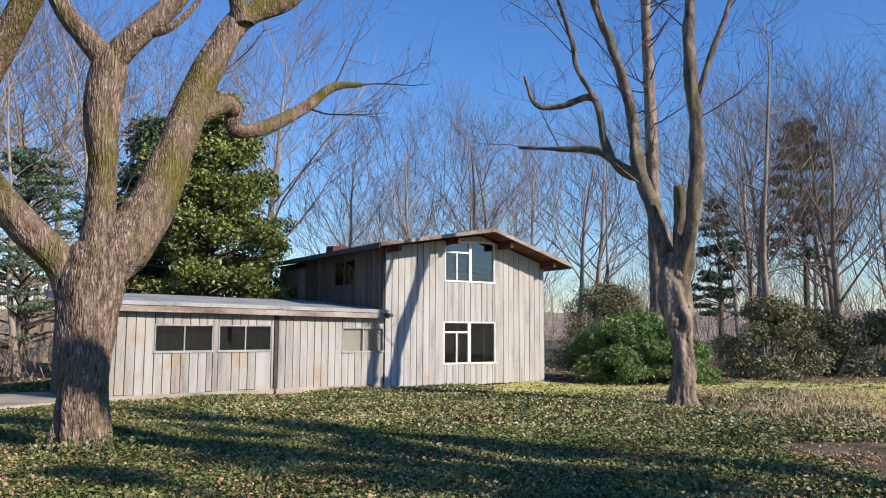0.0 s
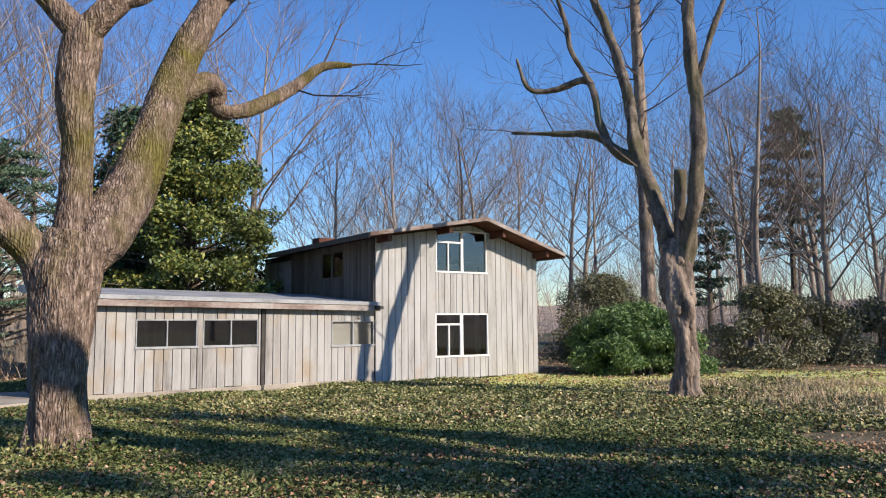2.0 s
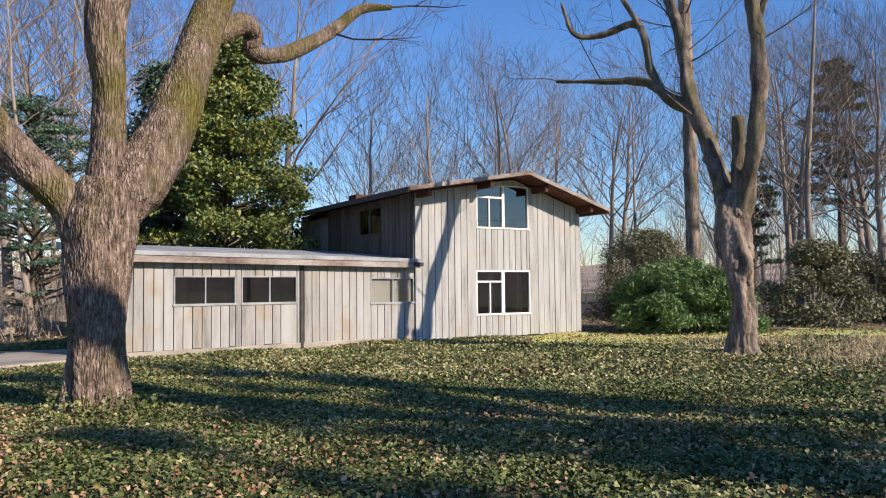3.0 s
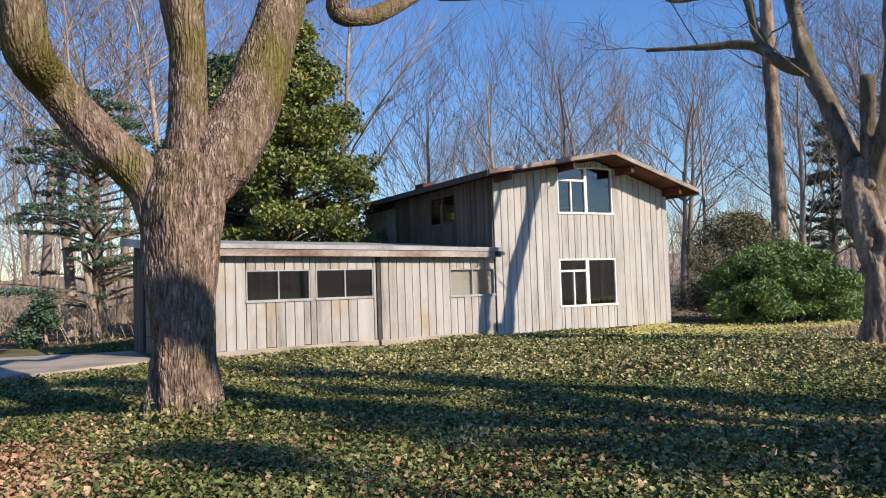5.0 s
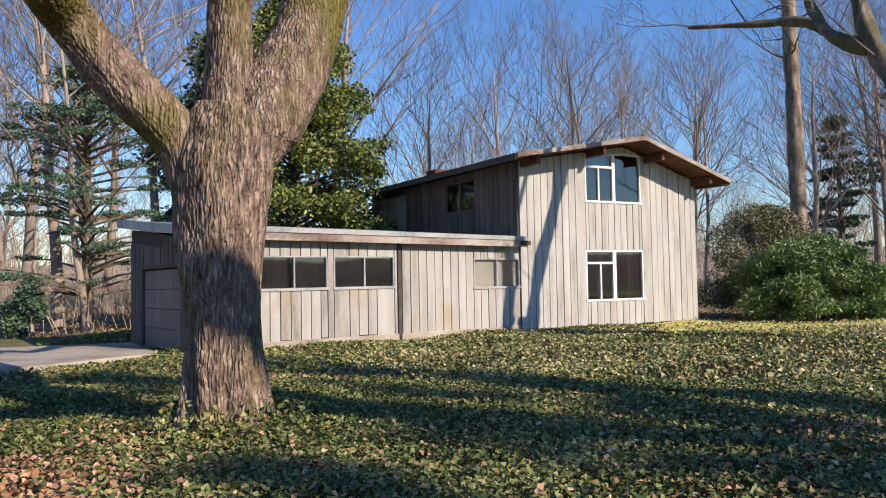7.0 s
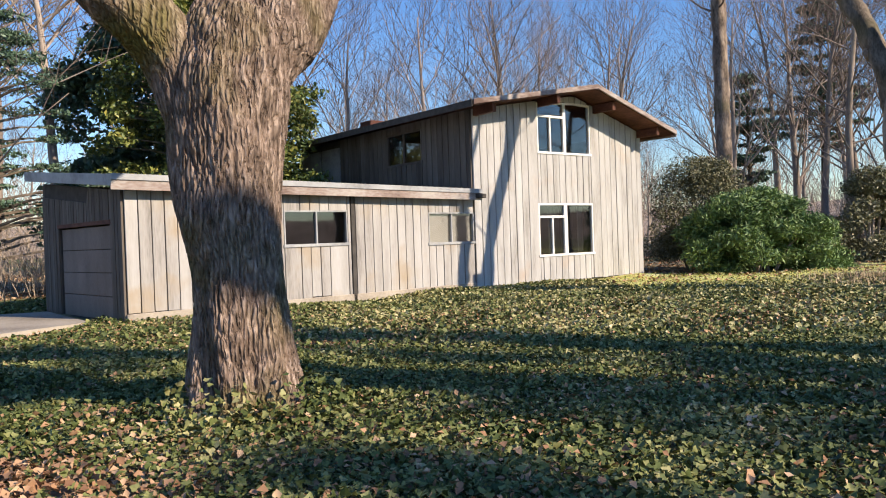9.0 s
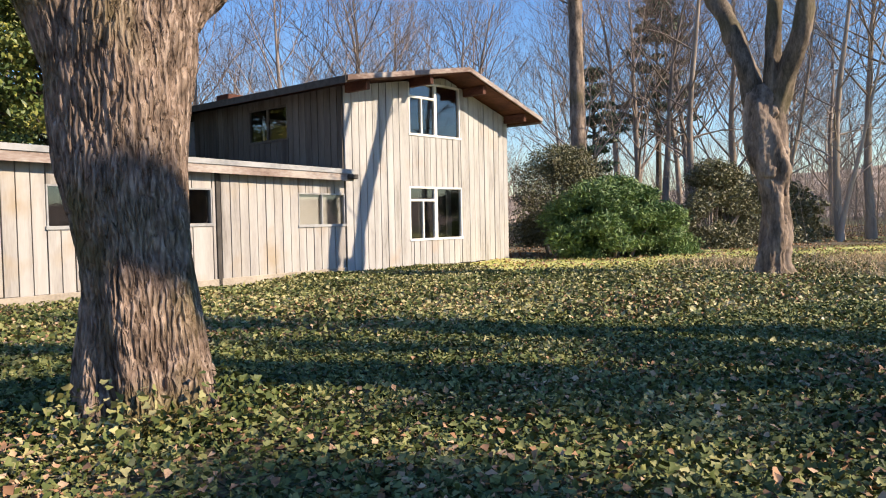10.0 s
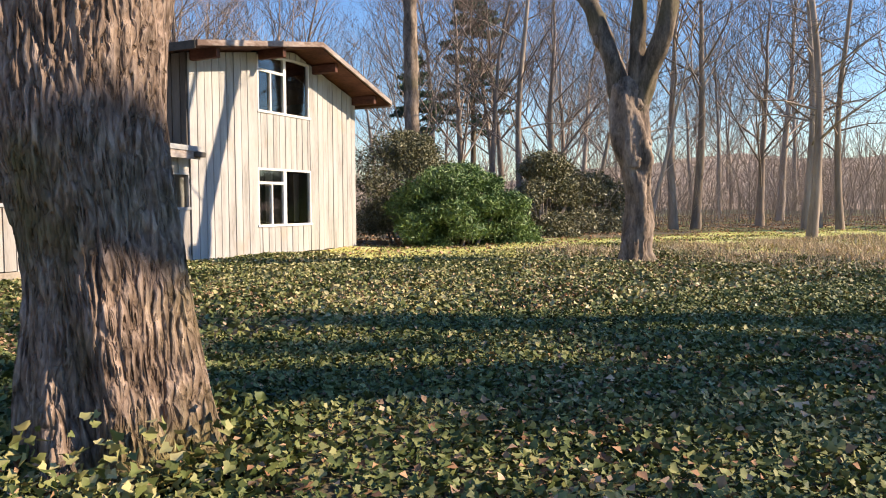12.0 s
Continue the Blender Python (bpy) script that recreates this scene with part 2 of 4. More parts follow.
def smooth_line(rows, step):
    """Catmull-Rom through rows of x, y, z, r with points about step apart."""
    P = [np.array(r, float) for r in rows]
    P = [2 * P[0] - P[1]] + P + [2 * P[-1] - P[-2]]
    out = []
    for i in range(1, len(P) - 2):
        n = max(2, int(np.linalg.norm((P[i + 1] - P[i])[:3]) / step))
        for k in range(n):
            t = k / n
            out.append(0.5 * (2 * P[i] + (P[i + 1] - P[i - 1]) * t + (2 * P[i - 1] - 5 * P[i] + 4 * P[i + 1] - P[i + 2]) * t * t + (3 * P[i] - P[i - 1] - 3 * P[i + 1] + P[i + 2]) * t ** 3))
    out.append(P[-2])
    return out


def bark_limb(name, rows, sides, step, relief, material, parent, furrow=7.0, lump=0.06, seed=0, flute=0.0):
    """A limb with lumps and lengthwise furrows worked into its surface."""
    line = smooth_line(rows, step)
    verts, faces = [], []
    tube(verts, faces, [p[:3] for p in line], [max(p[3], 0.012) for p in line], sides)
    org = Vector(parent.location)
    for i, p in enumerate(line):
        c, r = Vector(p[:3]), max(p[3], 0.012)
        for k in range(sides):
            j = i * sides + k
            v = Vector(verts[j])
            d = (v - c).normalized()
            a = 2 * math.pi * k / sides
            along = i * step
            wob = noise.noise(Vector((math.cos(a) * 1.2 + seed, math.sin(a) * 1.2, along * 1.3))) * lump * r * 2.2
            if flute:
                wob += flute * math.exp(-((along - 0.25) / 0.75) ** 2) * noise.noise(Vector((math.cos(a) * 2.6, math.sin(a) * 2.6, along * 0.6 + seed)))
            warp = noise.noise(Vector((math.cos(a) * 2, math.sin(a) * 2, along * 2.5 + seed))) * 0.8
            fur = noise.noise(Vector((math.cos(a + warp * 0.12) * furrow, math.sin(a + warp * 0.12) * furrow, along * 5.0 + seed * 3)))
            verts[j] = v + d * (wob + relief * (min(abs(fur) * 4.5, 1.0) - 0.7 + 0.35 * fur)) - org
    end = len(line) * sides
    return put(name, mesh_of(name, verts, faces), material, parent, smooth=True)


def grow(rng, start, way, length, radius, depth, spread, kids, thick, thin, up=0.25, seg=4, wig=0.22):
    """A branch and its finer branches: tubes into thick, and into thin below 25 mm."""
    pts, rad = [Vector(start)], [radius]
    d = Vector(way).normalized()
    for i in range(seg):
        d = (d + Vector((rng.uniform(-wig, wig), rng.uniform(-wig, wig), rng.uniform(-wig, wig) + up * 0.2))).normalized()
        pts.append(pts[-1] + d * length / seg)
        rad.append(radius * (1 - 0.72 * (i + 1) / seg))
    dest = thick if radius > 0.025 else thin
    tube(dest[0], dest[1], pts, rad, 7 if radius > 0.12 else 5 if radius > 0.04 else 3)
    if depth <= 0:
        return
    for k in range(kids):
        t = 0.25 + 0.75 * (k + rng.random()) / kids
        i = min(int(t * seg), seg - 1)
        p = pts[i].lerp(pts[i + 1], t * seg - i)
        side = Vector((rng.uniform(-1, 1), rng.uniform(-1, 1), rng.uniform(-0.4, 0.6)))
        side = (side - d * side.dot(d) * 0.8).normalized()
        w = (d * (1 - spread) + side * spread + Vector((0, 0, up * 0.4))).normalized()
        grow(rng, p, w, length * rng.uniform(0.4, 0.68), max(radius * (1 - 0.7 * t) * rng.uniform(0.5, 0.75), 0.0075), depth - 1, spread, kids, thick, thin, up, 3, wig * 1.15)


def leaf_mesh(name, centres, sizes, rng, tilt=1.0, long=1.4, droop=0.0, lobed=False):
    """Folded pointed leaves, one at each centre, turned at random."""
    c = np.asarray(centres, float)
    n = len(c)
    s = np.asarray(sizes, float).reshape(n, 1)
    nor = rng.normal(size=(n, 3)) * tilt
    nor[:, 2] += 1.0
    nor /= np.linalg.norm(nor, axis=1, keepdims=True)
    a = rng.normal(size=(n, 3))
    a[:, 2] -= droop
    a -= nor * (a * nor).sum(1, keepdims=True)
    a /= np.linalg.norm(a, axis=1, keepdims=True)
    b = np.cross(nor, a)
    fold = rng.uniform(0.1, 0.35, (n, 1))
    if lobed:
        # a three-lobed ivy leaf round its notched base
        lobes = ((0, -0.26, 0), (-0.3, -0.42, 0.5), (-0.6, -0.1, 1), (-0.34, 0.14, 0.5), (-0.14, 0.5, 0.2), (0, 0.62, -0.1), (0.14, 0.5, 0.2), (0.34, 0.14, 0.5), (0.6, -0.1, 1), (0.3, -0.42, 0.5))
        v = np.stack([c + b * s * p + a * s * q + nor * s * fold * r for p, q, r in lobes], 1).reshape(-1, 3)
        i = np.arange(n) * 10
        f = np.concatenate([np.stack([i, i + k + 1, i + k], 1) for k in range(1, 9)])
    else:
        v, f = kite(c, a, b, nor, s, fold, long)
    me = bpy.data.meshes.new(name)
    me.vertices.add(len(v))
    me.vertices.foreach_set("co", v.ravel())
    me.loops.add(f.size)
    me.loops.foreach_set("vertex_index", f.ravel())
    me.polygons.add(len(f))
    me.polygons.foreach_set("loop_start", np.arange(len(f)) * 3)
    me.update(calc_edges=True)
    return me


def kite(c, a, b, nor, s, fold, long):
    n = len(c)
    v = np.stack([c - a * s * long * 0.5, c - b * s * 0.5 + nor * s * fold - a * s * 0.12, c + a * s * long * 0.5, c + b * s * 0.5 + nor * s * fold - a * s * 0.12], 1).reshape(-1, 3)
    i = np.arange(n) * 4
    f = np.concatenate([np.stack([i, i + 2, i + 1], 1), np.stack([i, i + 3, i + 2], 1)])
    return v, f


def ground_z(x, y):
    """The lawn falls half a metre from where the walk begins."""
    t = np.clip((np.asarray(y, float) + 1.0) / 10.0, 0, 1)
    t = t * t * (3 - 2 * t)
    far = np.clip((np.hypot(x, np.asarray(y) - 20) - 45) / 80, 0, 1)
    bump = 0.03 * np.sin(np.asarray(x) * 1.3 + np.asarray(y) * 0.7) + 0.025 * np.sin(np.asarray(y) * 1.9 - np.asarray(x) * 0.4)
    return -0.02 - 0.5 * t + bump + 1.0 * far

# ---- ground ----
axis = np.concatenate([np.linspace(-400, -45, 14), np.linspace(-40, 60, 161), np.linspace(70, 420, 14)])
gx, gy = np.meshgrid(axis, axis)
k = len(axis)
gv = np.stack([gx, gy, ground_z(gx, gy)], -1).reshape(-1, 3)
gf = [(i * k + j, i * k + j + 1, (i + 1) * k + j + 1, (i + 1) * k + j) for i in range(k - 1) for j in range(k - 1)]
ground = tagged(put("ground", mesh_of("ground", gv.tolist(), gf), M_SOIL, smooth=True), "leaf-littered soil of a lawn overgrown with ivy", "ground", kind="structure")


# ---- house ----
BASE = -0.52
HOUSE = pose(-2.05, 27.45, BASE, 0, 0, 33.2)
GARAGE = pose(-2.05, 27.45, BASE, 0, 0, 39.0)
RIDGE_X, RIDGE_Z, LEFT_X, LEFT_Z, RIGHT_X, RIGHT_Z = 4.12, 5.84, -0.75, 5.0, 7.95, 4.68


def roof_z(x):
    if x < RIDGE_X:
        return LEFT_Z + (RIDGE_Z - LEFT_Z) * (x - LEFT_X) / (RIDGE_X - LEFT_X)
    return RIGHT_Z + (RIDGE_Z - RIGHT_Z) * (RIGHT_X - x) / (RIGHT_X - RIDGE_X)


def board_wall(wall, x0, x1, z0, top, openings, material, pitch=0.262, name="board", thick=0.042, batten=True):
    """Upright boards with narrow open joints, cut round the openings (x0, z0, x1, z1)."""
    cuts = list(np.arange(x0, x1 - 0.1, pitch)) + [x1]
    for o in openings:
        for e in (o[0], o[2]):
            j = min(range(1, len(cuts) - 1), key=lambda q: abs(cuts[q] - e))
            cuts[j] = e
    cuts = sorted(set(cuts))
    rng = random.Random(len(cuts))
    for a, b in zip(cuts, cuts[1:]):
        if b - a < 0.05:
            continue
        spans, mid = [(z0, None)], (a + b) / 2
        for o in sorted((o for o in openings if o[0] - 0.01 < mid < o[2] + 0.01), key=lambda o: o[1]):
            lo = spans.pop()[0]
            spans += [(lo, o[1]), (o[3], None)]
        g = 0.012
        for lo, hi in spans:
            ta, tb = (top(a + g), top(b - g)) if hi is None else (hi, hi)
            if min(ta, tb) - lo < 0.04:
                continue
            d = thick + rng.uniform(-0.006, 0.008)
            low = lo + (rng.uniform(-0.015, 0.015) if lo == z0 else 0)
            part(name, box(a + g, -d, low, b - g, -0.002, (ta, tb)), material, wall)


def wall_core(name, m, x0, x1, z0, top, openings, label, t=0.14, material=None, knots=()):
    """The wall behind the boards, in strips round its openings."""
    bm = bmesh.new()
    xs = sorted({x0, x1, *[o[0] for o in openings], *[o[2] for o in openings], *[q for q in knots if x0 < q < x1]})
    for a, b in zip(xs, xs[1:]):
        lo = z0
        for o in sorted((o for o in openings if o[0] - 0.01 < (a + b) / 2 < o[2] + 0.01), key=lambda o: o[1]):
            if o[1] - lo > 0.01:
                box(a, 0, lo, b, t, o[1], bm=bm)
            lo = o[3]
        if top((a + b) / 2) - lo > 0.02:
            box(a, 0, lo, b, t, (top(a), top(b)), bm=bm)
    ob = part(name, bm, material or M_SHEATH)
    ob.matrix_world = m
    return tagged(ob, label, "wall", kind="structure")


def window(name, m, x0, z0, x1, z1, bars, label, f=0.055, slope=None, sheet=None, frame_mat=None):
    """A framed window: panes between bars given as (upright, x) or (level, z, xa, xb)."""
    fm = frame_mat or M_WHITE
    w = empty(name, m @ Matrix.Translation((0, 0, 0)))
    top = slope or (lambda x: z1)
    for n, b in (("frame_side", box(x0, -0.05, z0, x0 + f, 0.05, (top(x0), top(x0 + f)), 0.006)),
                 ("frame_side", box(x1 - f, -0.05, z0, x1, 0.05, (top(x1 - f), top(x1)), 0.006)),
                 ("sill", box(x0 - 0.03, -0.075, z0 - 0.03, x1 + 0.03, 0.05, z0 + 0.04, 0.006))):
        part(n, b, fm, w)
    knots = sorted({x0 + f, x1 - f, *([RIDGE_X] if slope and x0 < RIDGE_X < x1 else [])})
    for a, b in zip(knots, knots[1:]):
        bm = bmesh.new()
        vs = [bm.verts.new(c) for c in ((a, -0.05, top(a) - f), (b, -0.05, top(b) - f), (b, -0.05, top(b)), (a, -0.05, top(a)), (a, 0.05, top(a) - f), (b, 0.05, top(b) - f), (b, 0.05, top(b)), (a, 0.05, top(a)))]
        for q in ((0, 1, 2, 3), (7, 6, 5, 4), (0, 4, 5, 1), (3, 2, 6, 7)):
            bm.faces.new([vs[i] for i in q])
        part("frame_head", bm, fm, w)
    for bar in bars:
        if bar[0] == "upright":
            _, x, half, lo, hi = bar
            hi = hi if hi is not None else top(x) - f
            part("mullion", box(x - half, -0.045, lo, x + half, 0.04, hi, 0.004), fm, w)
        else:
            _, z, half, xa, xb = bar
            part("transom", box(xa, -0.042, z - half, xb, 0.035, z + half, 0.004), fm, w)
    cuts = sorted({*knots, *[bar[1] for bar in bars if bar[0] == "upright"]})
    for a, b in zip(cuts, cuts[1:]):
        bm = bmesh.new()
        bm.faces.new([bm.verts.new(c) for c in ((a, 0.01, z0 + 0.03), (b, 0.01, z0 + 0.03), (b, 0.01, top(b) - f * 0.5), (a, 0.01, top(a) - f * 0.5))])
        pane = part("pane", bm, M_GLASS, w)
        pane.visible_shadow = False
    return tagged(w, label, "window", kind="structure")


W_LOW = (2.46, 0.82, 4.86, 2.38)
W_HIGH = (2.5, 3.88, 4.83, 5.45)


def front_top(x):
    return roof_z(x) - 0.16


front = wall_core("wall_front", HOUSE, 0, 7.32, 0.02, front_top, [W_LOW, W_HIGH], "two-storey gable wall of whitewashed upright boards", knots=(RIDGE_X,))
board_wall(front, 0, 7.32, 0.05, front_top, [W_LOW, W_HIGH], M_BOARD)
# side wall above the garage
SIDE = HOUSE @ pose(0, 0, 0, 0, 0, 90)      # local x runs back along the side
SIDE_M = HOUSE @ pose(0, 10.0, 0, 0, 0, -90)  # outer face towards the garage
W_SIDE = (10.0 - 4.1, 3.75, 10.0 - 2.25, 4.74)
W_BACK = (0.55, 3.5, 2.6, 4.55)
side_top = lambda x: roof_z(0) - 0.16
side = wall_core("wall_side", SIDE_M, 0, 9.86, 0.02, side_top, [W_SIDE], "side wall of upright boards above the garage, shade put into their grey-brown")
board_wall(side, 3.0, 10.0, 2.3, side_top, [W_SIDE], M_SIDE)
panel = part("white_panel", box(0.05, -0.04, 2.3, 1.6, -0.003, 4.72, 0.006), M_DRIP, side, "pale painted panel")
part("white_panel", box(1.68, -0.04, 2.3, 2.95, -0.003, 4.72, 0.006), M_DRIP, side, "pale painted panel")
right = wall_core("wall_right", HOUSE @ pose(7.32, 0, 0, 0, 0, 90), 0.0, 10, 0.02, lambda x: roof_z(7.32) - 0.16, [], "side wall of weathered boards in the shade-darkened tone", material=M_SIDE)
back = wall_core("wall_back", HOUSE @ pose(0, 9.86, 0), 0.0, 7.32, 0.02, front_top, [], "back gable wall of weathered boards in the shade-darkened tone", material=M_SIDE, knots=(RIDGE_X,))
for n, z in (("floor", 0.1), ("upper_floor", 2.95)):
    ob = part(n, box(0.15, 0.15, z - 0.08, 7.17, 9.85, z), M_INSIDE)
    ob.matrix_world = HOUSE
    tagged(ob, "dim wooden floor inside the house", "floor", kind="structure")
ob = part("wall_inner", box(0.16, 3.6, 0.1, 7.15, 3.7, 4.5), M_INSIDE)
ob.matrix_world = HOUSE
tagged(ob, "dim plaster partition inside the house", "wall", kind="structure")
window("window_1", HOUSE, *W_LOW, [("upright", 3.63, 0.07, 0.85, 2.33), ("level", 1.98, 0.035, 2.51, 3.57), ("upright", 3.06, 0.028, 0.86, 1.95)], "white-framed lower window with a transom and sliding sash")
window("window_2", HOUSE, *W_HIGH, [("upright", 3.68, 0.06, 3.9, None), ("level", 4.98, 0.035, 2.55, 3.63), ("upright", 3.06, 0.028, 3.9, 4.96)], "white-framed upper window with a sloping head under the gable", slope=lambda x: min(roof_z(x) - 0.2, 5.46))
window("window_3", SIDE_M, *W_SIDE, [("upright", 10 - 3.2, 0.025, 3.8, 4.7)], "dark-framed window high in the shaded side wall", frame_mat=M_SIDE)
def curtain(x0, x1, z0, z1, y, label):
    bm = bmesh.new()
    n = int((x1 - x0) / 0.02)
    rows = [[bm.verts.new((x0 + (x1 - x0) * i / n, y + 0.03 * math.sin(i * 0.9), z)) for i in range(n + 1)] for z in (z0, z1)]
    for i in range(n):
        bm.faces.new((rows[0][i], rows[0][i + 1], rows[1][i + 1], rows[1][i]))
    bmesh.ops.solidify(bm, geom=bm.faces[:], thickness=0.004)
    ob = part("curtain", bm, M_BLIND, smooth=True)
    ob.matrix_world = HOUSE
    return tagged(ob, label, "curtain")


curtain(3.2, 3.5, 0.9, 2.3, 0.3, "pale curtain hanging behind the lower window")
curtain(4.55, 4.78, 0.9, 2.3, 0.35, "pale curtain gathered at the lower window's side")
# roof
roof = empty("roof", HOUSE)
FRONT_Y, BACK_Y = -1.0, 10.7
for n, xa, xb in (("roof_slope", LEFT_X, RIDGE_X), ("roof_slope", RIDGE_X, RIGHT_X)):
    s = part(n, slab([(xa, FRONT_Y, roof_z(xa)), (xb, FRONT_Y, roof_z(xb)), (xb, BACK_Y, roof_z(xb)), (xa, BACK_Y, roof_z(xa))], 0.03), M_SHINGLE, roof)
    part("soffit", slab([(xa + 0.02, FRONT_Y + 0.05, roof_z(xa) - 0.034), (xb - 0.002, FRONT_Y + 0.05, roof_z(xb) - 0.034), (xb - 0.002, BACK_Y - 0.05, roof_z(xb) - 0.034), (xa + 0.02, BACK_Y - 0.05, roof_z(xa) - 0.034)], 0.07), M_ROOFWOOD, roof, "red-brown boarded soffit")
    bm = bmesh.new()
    vs = [bm.verts.new((x, y, roof_z(x) + dz)) for y in (FRONT_Y - 0.05, FRONT_Y) for x, dz in ((xa, -0.1), (xb, -0.1), (xb, 0.03), (xa, 0.03))]
    for q in ((0, 1, 2, 3), (7, 6, 5, 4), (0, 4, 5, 1), (3, 2, 6, 7), (0, 3, 7, 4), (1, 5, 6, 2)):
        bm.faces.new([vs[i] for i in q])
    part("fascia", bm, M_FASCIA, roof, "weathered pale fascia board")
part("eave_board", box(LEFT_X - 0.04, FRONT_Y, LEFT_Z - 0.16, LEFT_X, BACK_Y, LEFT_Z + 0.02), M_SHEATH, roof)
part("eave_board", box(RIGHT_X, FRONT_Y, RIGHT_Z - 0.16, RIGHT_X + 0.04, BACK_Y, RIGHT_Z + 0.02), M_FASCIA, roof)
for x in (0.12, 2.62, 5.05, 7.2):
    part("beam", box(x - 0.07, FRONT_Y + 0.14, roof_z(x) - 0.36, x + 0.07, -0.03, roof_z(x) - 0.11, 0.01), M_ROOFWOOD, roof, "red-brown roof beam end")
tagged(roof, "low gabled roof with red-brown soffit and pale fascia", "roof", kind="structure")
chimney = part("chimney", box(-0.05, -0.35, 0, 0.75, 0.35, 0.45, 0.02), M_ROOFWOOD)
chimney.matrix_world = HOUSE @ pose(1.2, 7.2, roof_z(1.0) - 0.02)
tagged(chimney, "squat brown chimney on the roof slope", "chimney")

# ---- garage ----
G1, G2, G3 = (-8.02, 1.38, -6.27, 2.18), (-6.1, 1.38, -4.36, 2.18), (-1.75, 1.3, -0.06, 2.13)
g_top = lambda x: 2.56
gfront = wall_core("wall_garage_front", GARAGE, -9.6, -0.02, 0.02, g_top, [G1, G2, G3], "long low garage wall of worn pale upright boards")
board_wall(gfront, -9.6, -4.27, 0.2, g_top, [G1, G2], M_GARAGE)
board_wall(gfront, -4.12, -0.03, 0.12, g_top, [G3], M_GARAGE)
part("corner_post", box(-4.25, -0.06, 0.02, -4.14, -0.002, 2.54, 0.006), M_SHEATH, gfront, "dark downpipe post")
part("footing", box(-9.62, -0.06, -0.25, -0.04, -0.001, 0.19, 0.01), M_CONC, gfront, "low concrete footing")
for nm, g in (("window_4", G1), ("window_5", G2), ("window_6", G3)):
    window(nm, GARAGE, *g, [("upright", (g[0] + g[2]) / 2, 0.02, g[1] + 0.03, g[3] - 0.03)], "low grey-framed two-pane garage window", f=0.036, frame_mat=M_DRIP)
blind = part("window_blind", box(-1.72, 0.06, 1.32, -0.08, 0.09, 2.1), M_BLIND)
blind.matrix_world = GARAGE
tagged(blind, "pale fabric blind drawn behind the garage window", "blind")
DOOR = (0.62, 0.02, 3.62, 1.95)
GEND = GARAGE @ pose(-9.6, 4.7, 0, 0, 0, -90)
D2 = (4.7 - DOOR[2], DOOR[1], 4.7 - DOOR[0], DOOR[3])
end_top = lambda x: 2.56 + 0.1 * (4.7 - x)
# this end's shade is put into the colour of its boards, darker than the front's
gend = wall_core("wall_garage_end", GEND, 0.0, 4.7, 0.0, end_top, [D2], "garage end wall of boards with shade put into their grey tone")
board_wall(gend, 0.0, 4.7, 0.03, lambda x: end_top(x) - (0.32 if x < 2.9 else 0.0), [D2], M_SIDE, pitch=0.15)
door = empty("door_1", GEND)
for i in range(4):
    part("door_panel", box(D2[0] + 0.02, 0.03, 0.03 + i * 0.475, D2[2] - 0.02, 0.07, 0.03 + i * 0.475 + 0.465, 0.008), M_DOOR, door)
part("door_head", box(D2[0] - 0.05, -0.05, 1.95, D2[2] + 0.05, -0.03, 2.03), M_ROOFWOOD, door)
tagged(door, "closed brown panelled garage door in shade", "garage door", kind="structure")
for nm, m, a, b in (("wall_garage_back", GARAGE @ pose(0, 4.6, 0), -9.6, 0.4),):
    wall_core(nm, m, a, b, 0.0, lambda x: 2.98, [], "back wall of the garage", material=M_SIDE)
groof = empty("garage_roof", GARAGE)
part("roof_deck", slab([(-9.9, -0.3, 2.82), (-0.02, -0.3, 2.72), (0.5, 4.9, 3.2), (-9.9, 4.9, 3.3)], 0.04), M_DRIP, groof, "grey flat roofing")
part("roof_underside", slab([(-9.88, -0.26, 2.775), (-0.04, -0.26, 2.675), (0.46, 4.85, 3.155), (-9.88, 4.85, 3.255)], 0.08), M_ROOFWOOD, groof)
for nm, ym, lo, hi, mt in (("roof_edge", -0.36, -0.085, 0.03, M_DRIP), ("fascia", -0.33, -0.27, -0.087, M_FASCIA)):
    bm = bmesh.new()
    vs = [bm.verts.new((x, y, z0 + dz)) for y in (ym, -0.302) for x, z0, dz in ((-9.94, 2.82, lo), (-0.0, 2.72, lo), (0.0, 2.72, hi), (-9.94, 2.82, hi))]
    for q in ((0, 1, 2, 3), (7, 6, 5, 4), (0, 4, 5, 1), (3, 2, 6, 7), (0, 3, 7, 4), (1, 5, 6, 2)):
        bm.faces.new([vs[i] for i in q])
    part(nm, bm, mt, groof)
bm = bmesh.new()
vs = [bm.verts.new(c) for c in ((-9.94, -0.3, 2.62), (-9.94, 4.9, 3.1), (-9.94, 4.9, 3.32), (-9.94, -0.3, 2.84), (-9.9, -0.3, 2.62), (-9.9, 4.9, 3.1), (-9.9, 4.9, 3.32), (-9.9, -0.3, 2.84))]
for q in ((0, 1, 2, 3), (7, 6, 5, 4), (0, 4, 5, 1), (3, 2, 6, 7), (0, 3, 7, 4), (1, 5, 6, 2)):
    bm.faces.new([vs[i] for i in q])
part("end_fascia", bm, M_DRIP, groof)
part("gutter_end", box(-0.25, -0.45, 2.5, 0.06, -0.3, 2.62, 0.015), M_SHEATH, groof)
tagged(groof, "flat garage roof with pale metal edge and brown fascia", "roof", kind="structure")
# driveway
drive = part("driveway", slab([(-10.2, 21.4, -0.44), (-12.3, 24.6, -0.44), (-22, 21.0, -0.44), (-24, 15.5, -0.44), (-13.4, 15.8, -0.44)], 0.2), M_CONC)
tagged(drive, "pale worn concrete driveway before the garage door", "driveway", kind="structure")


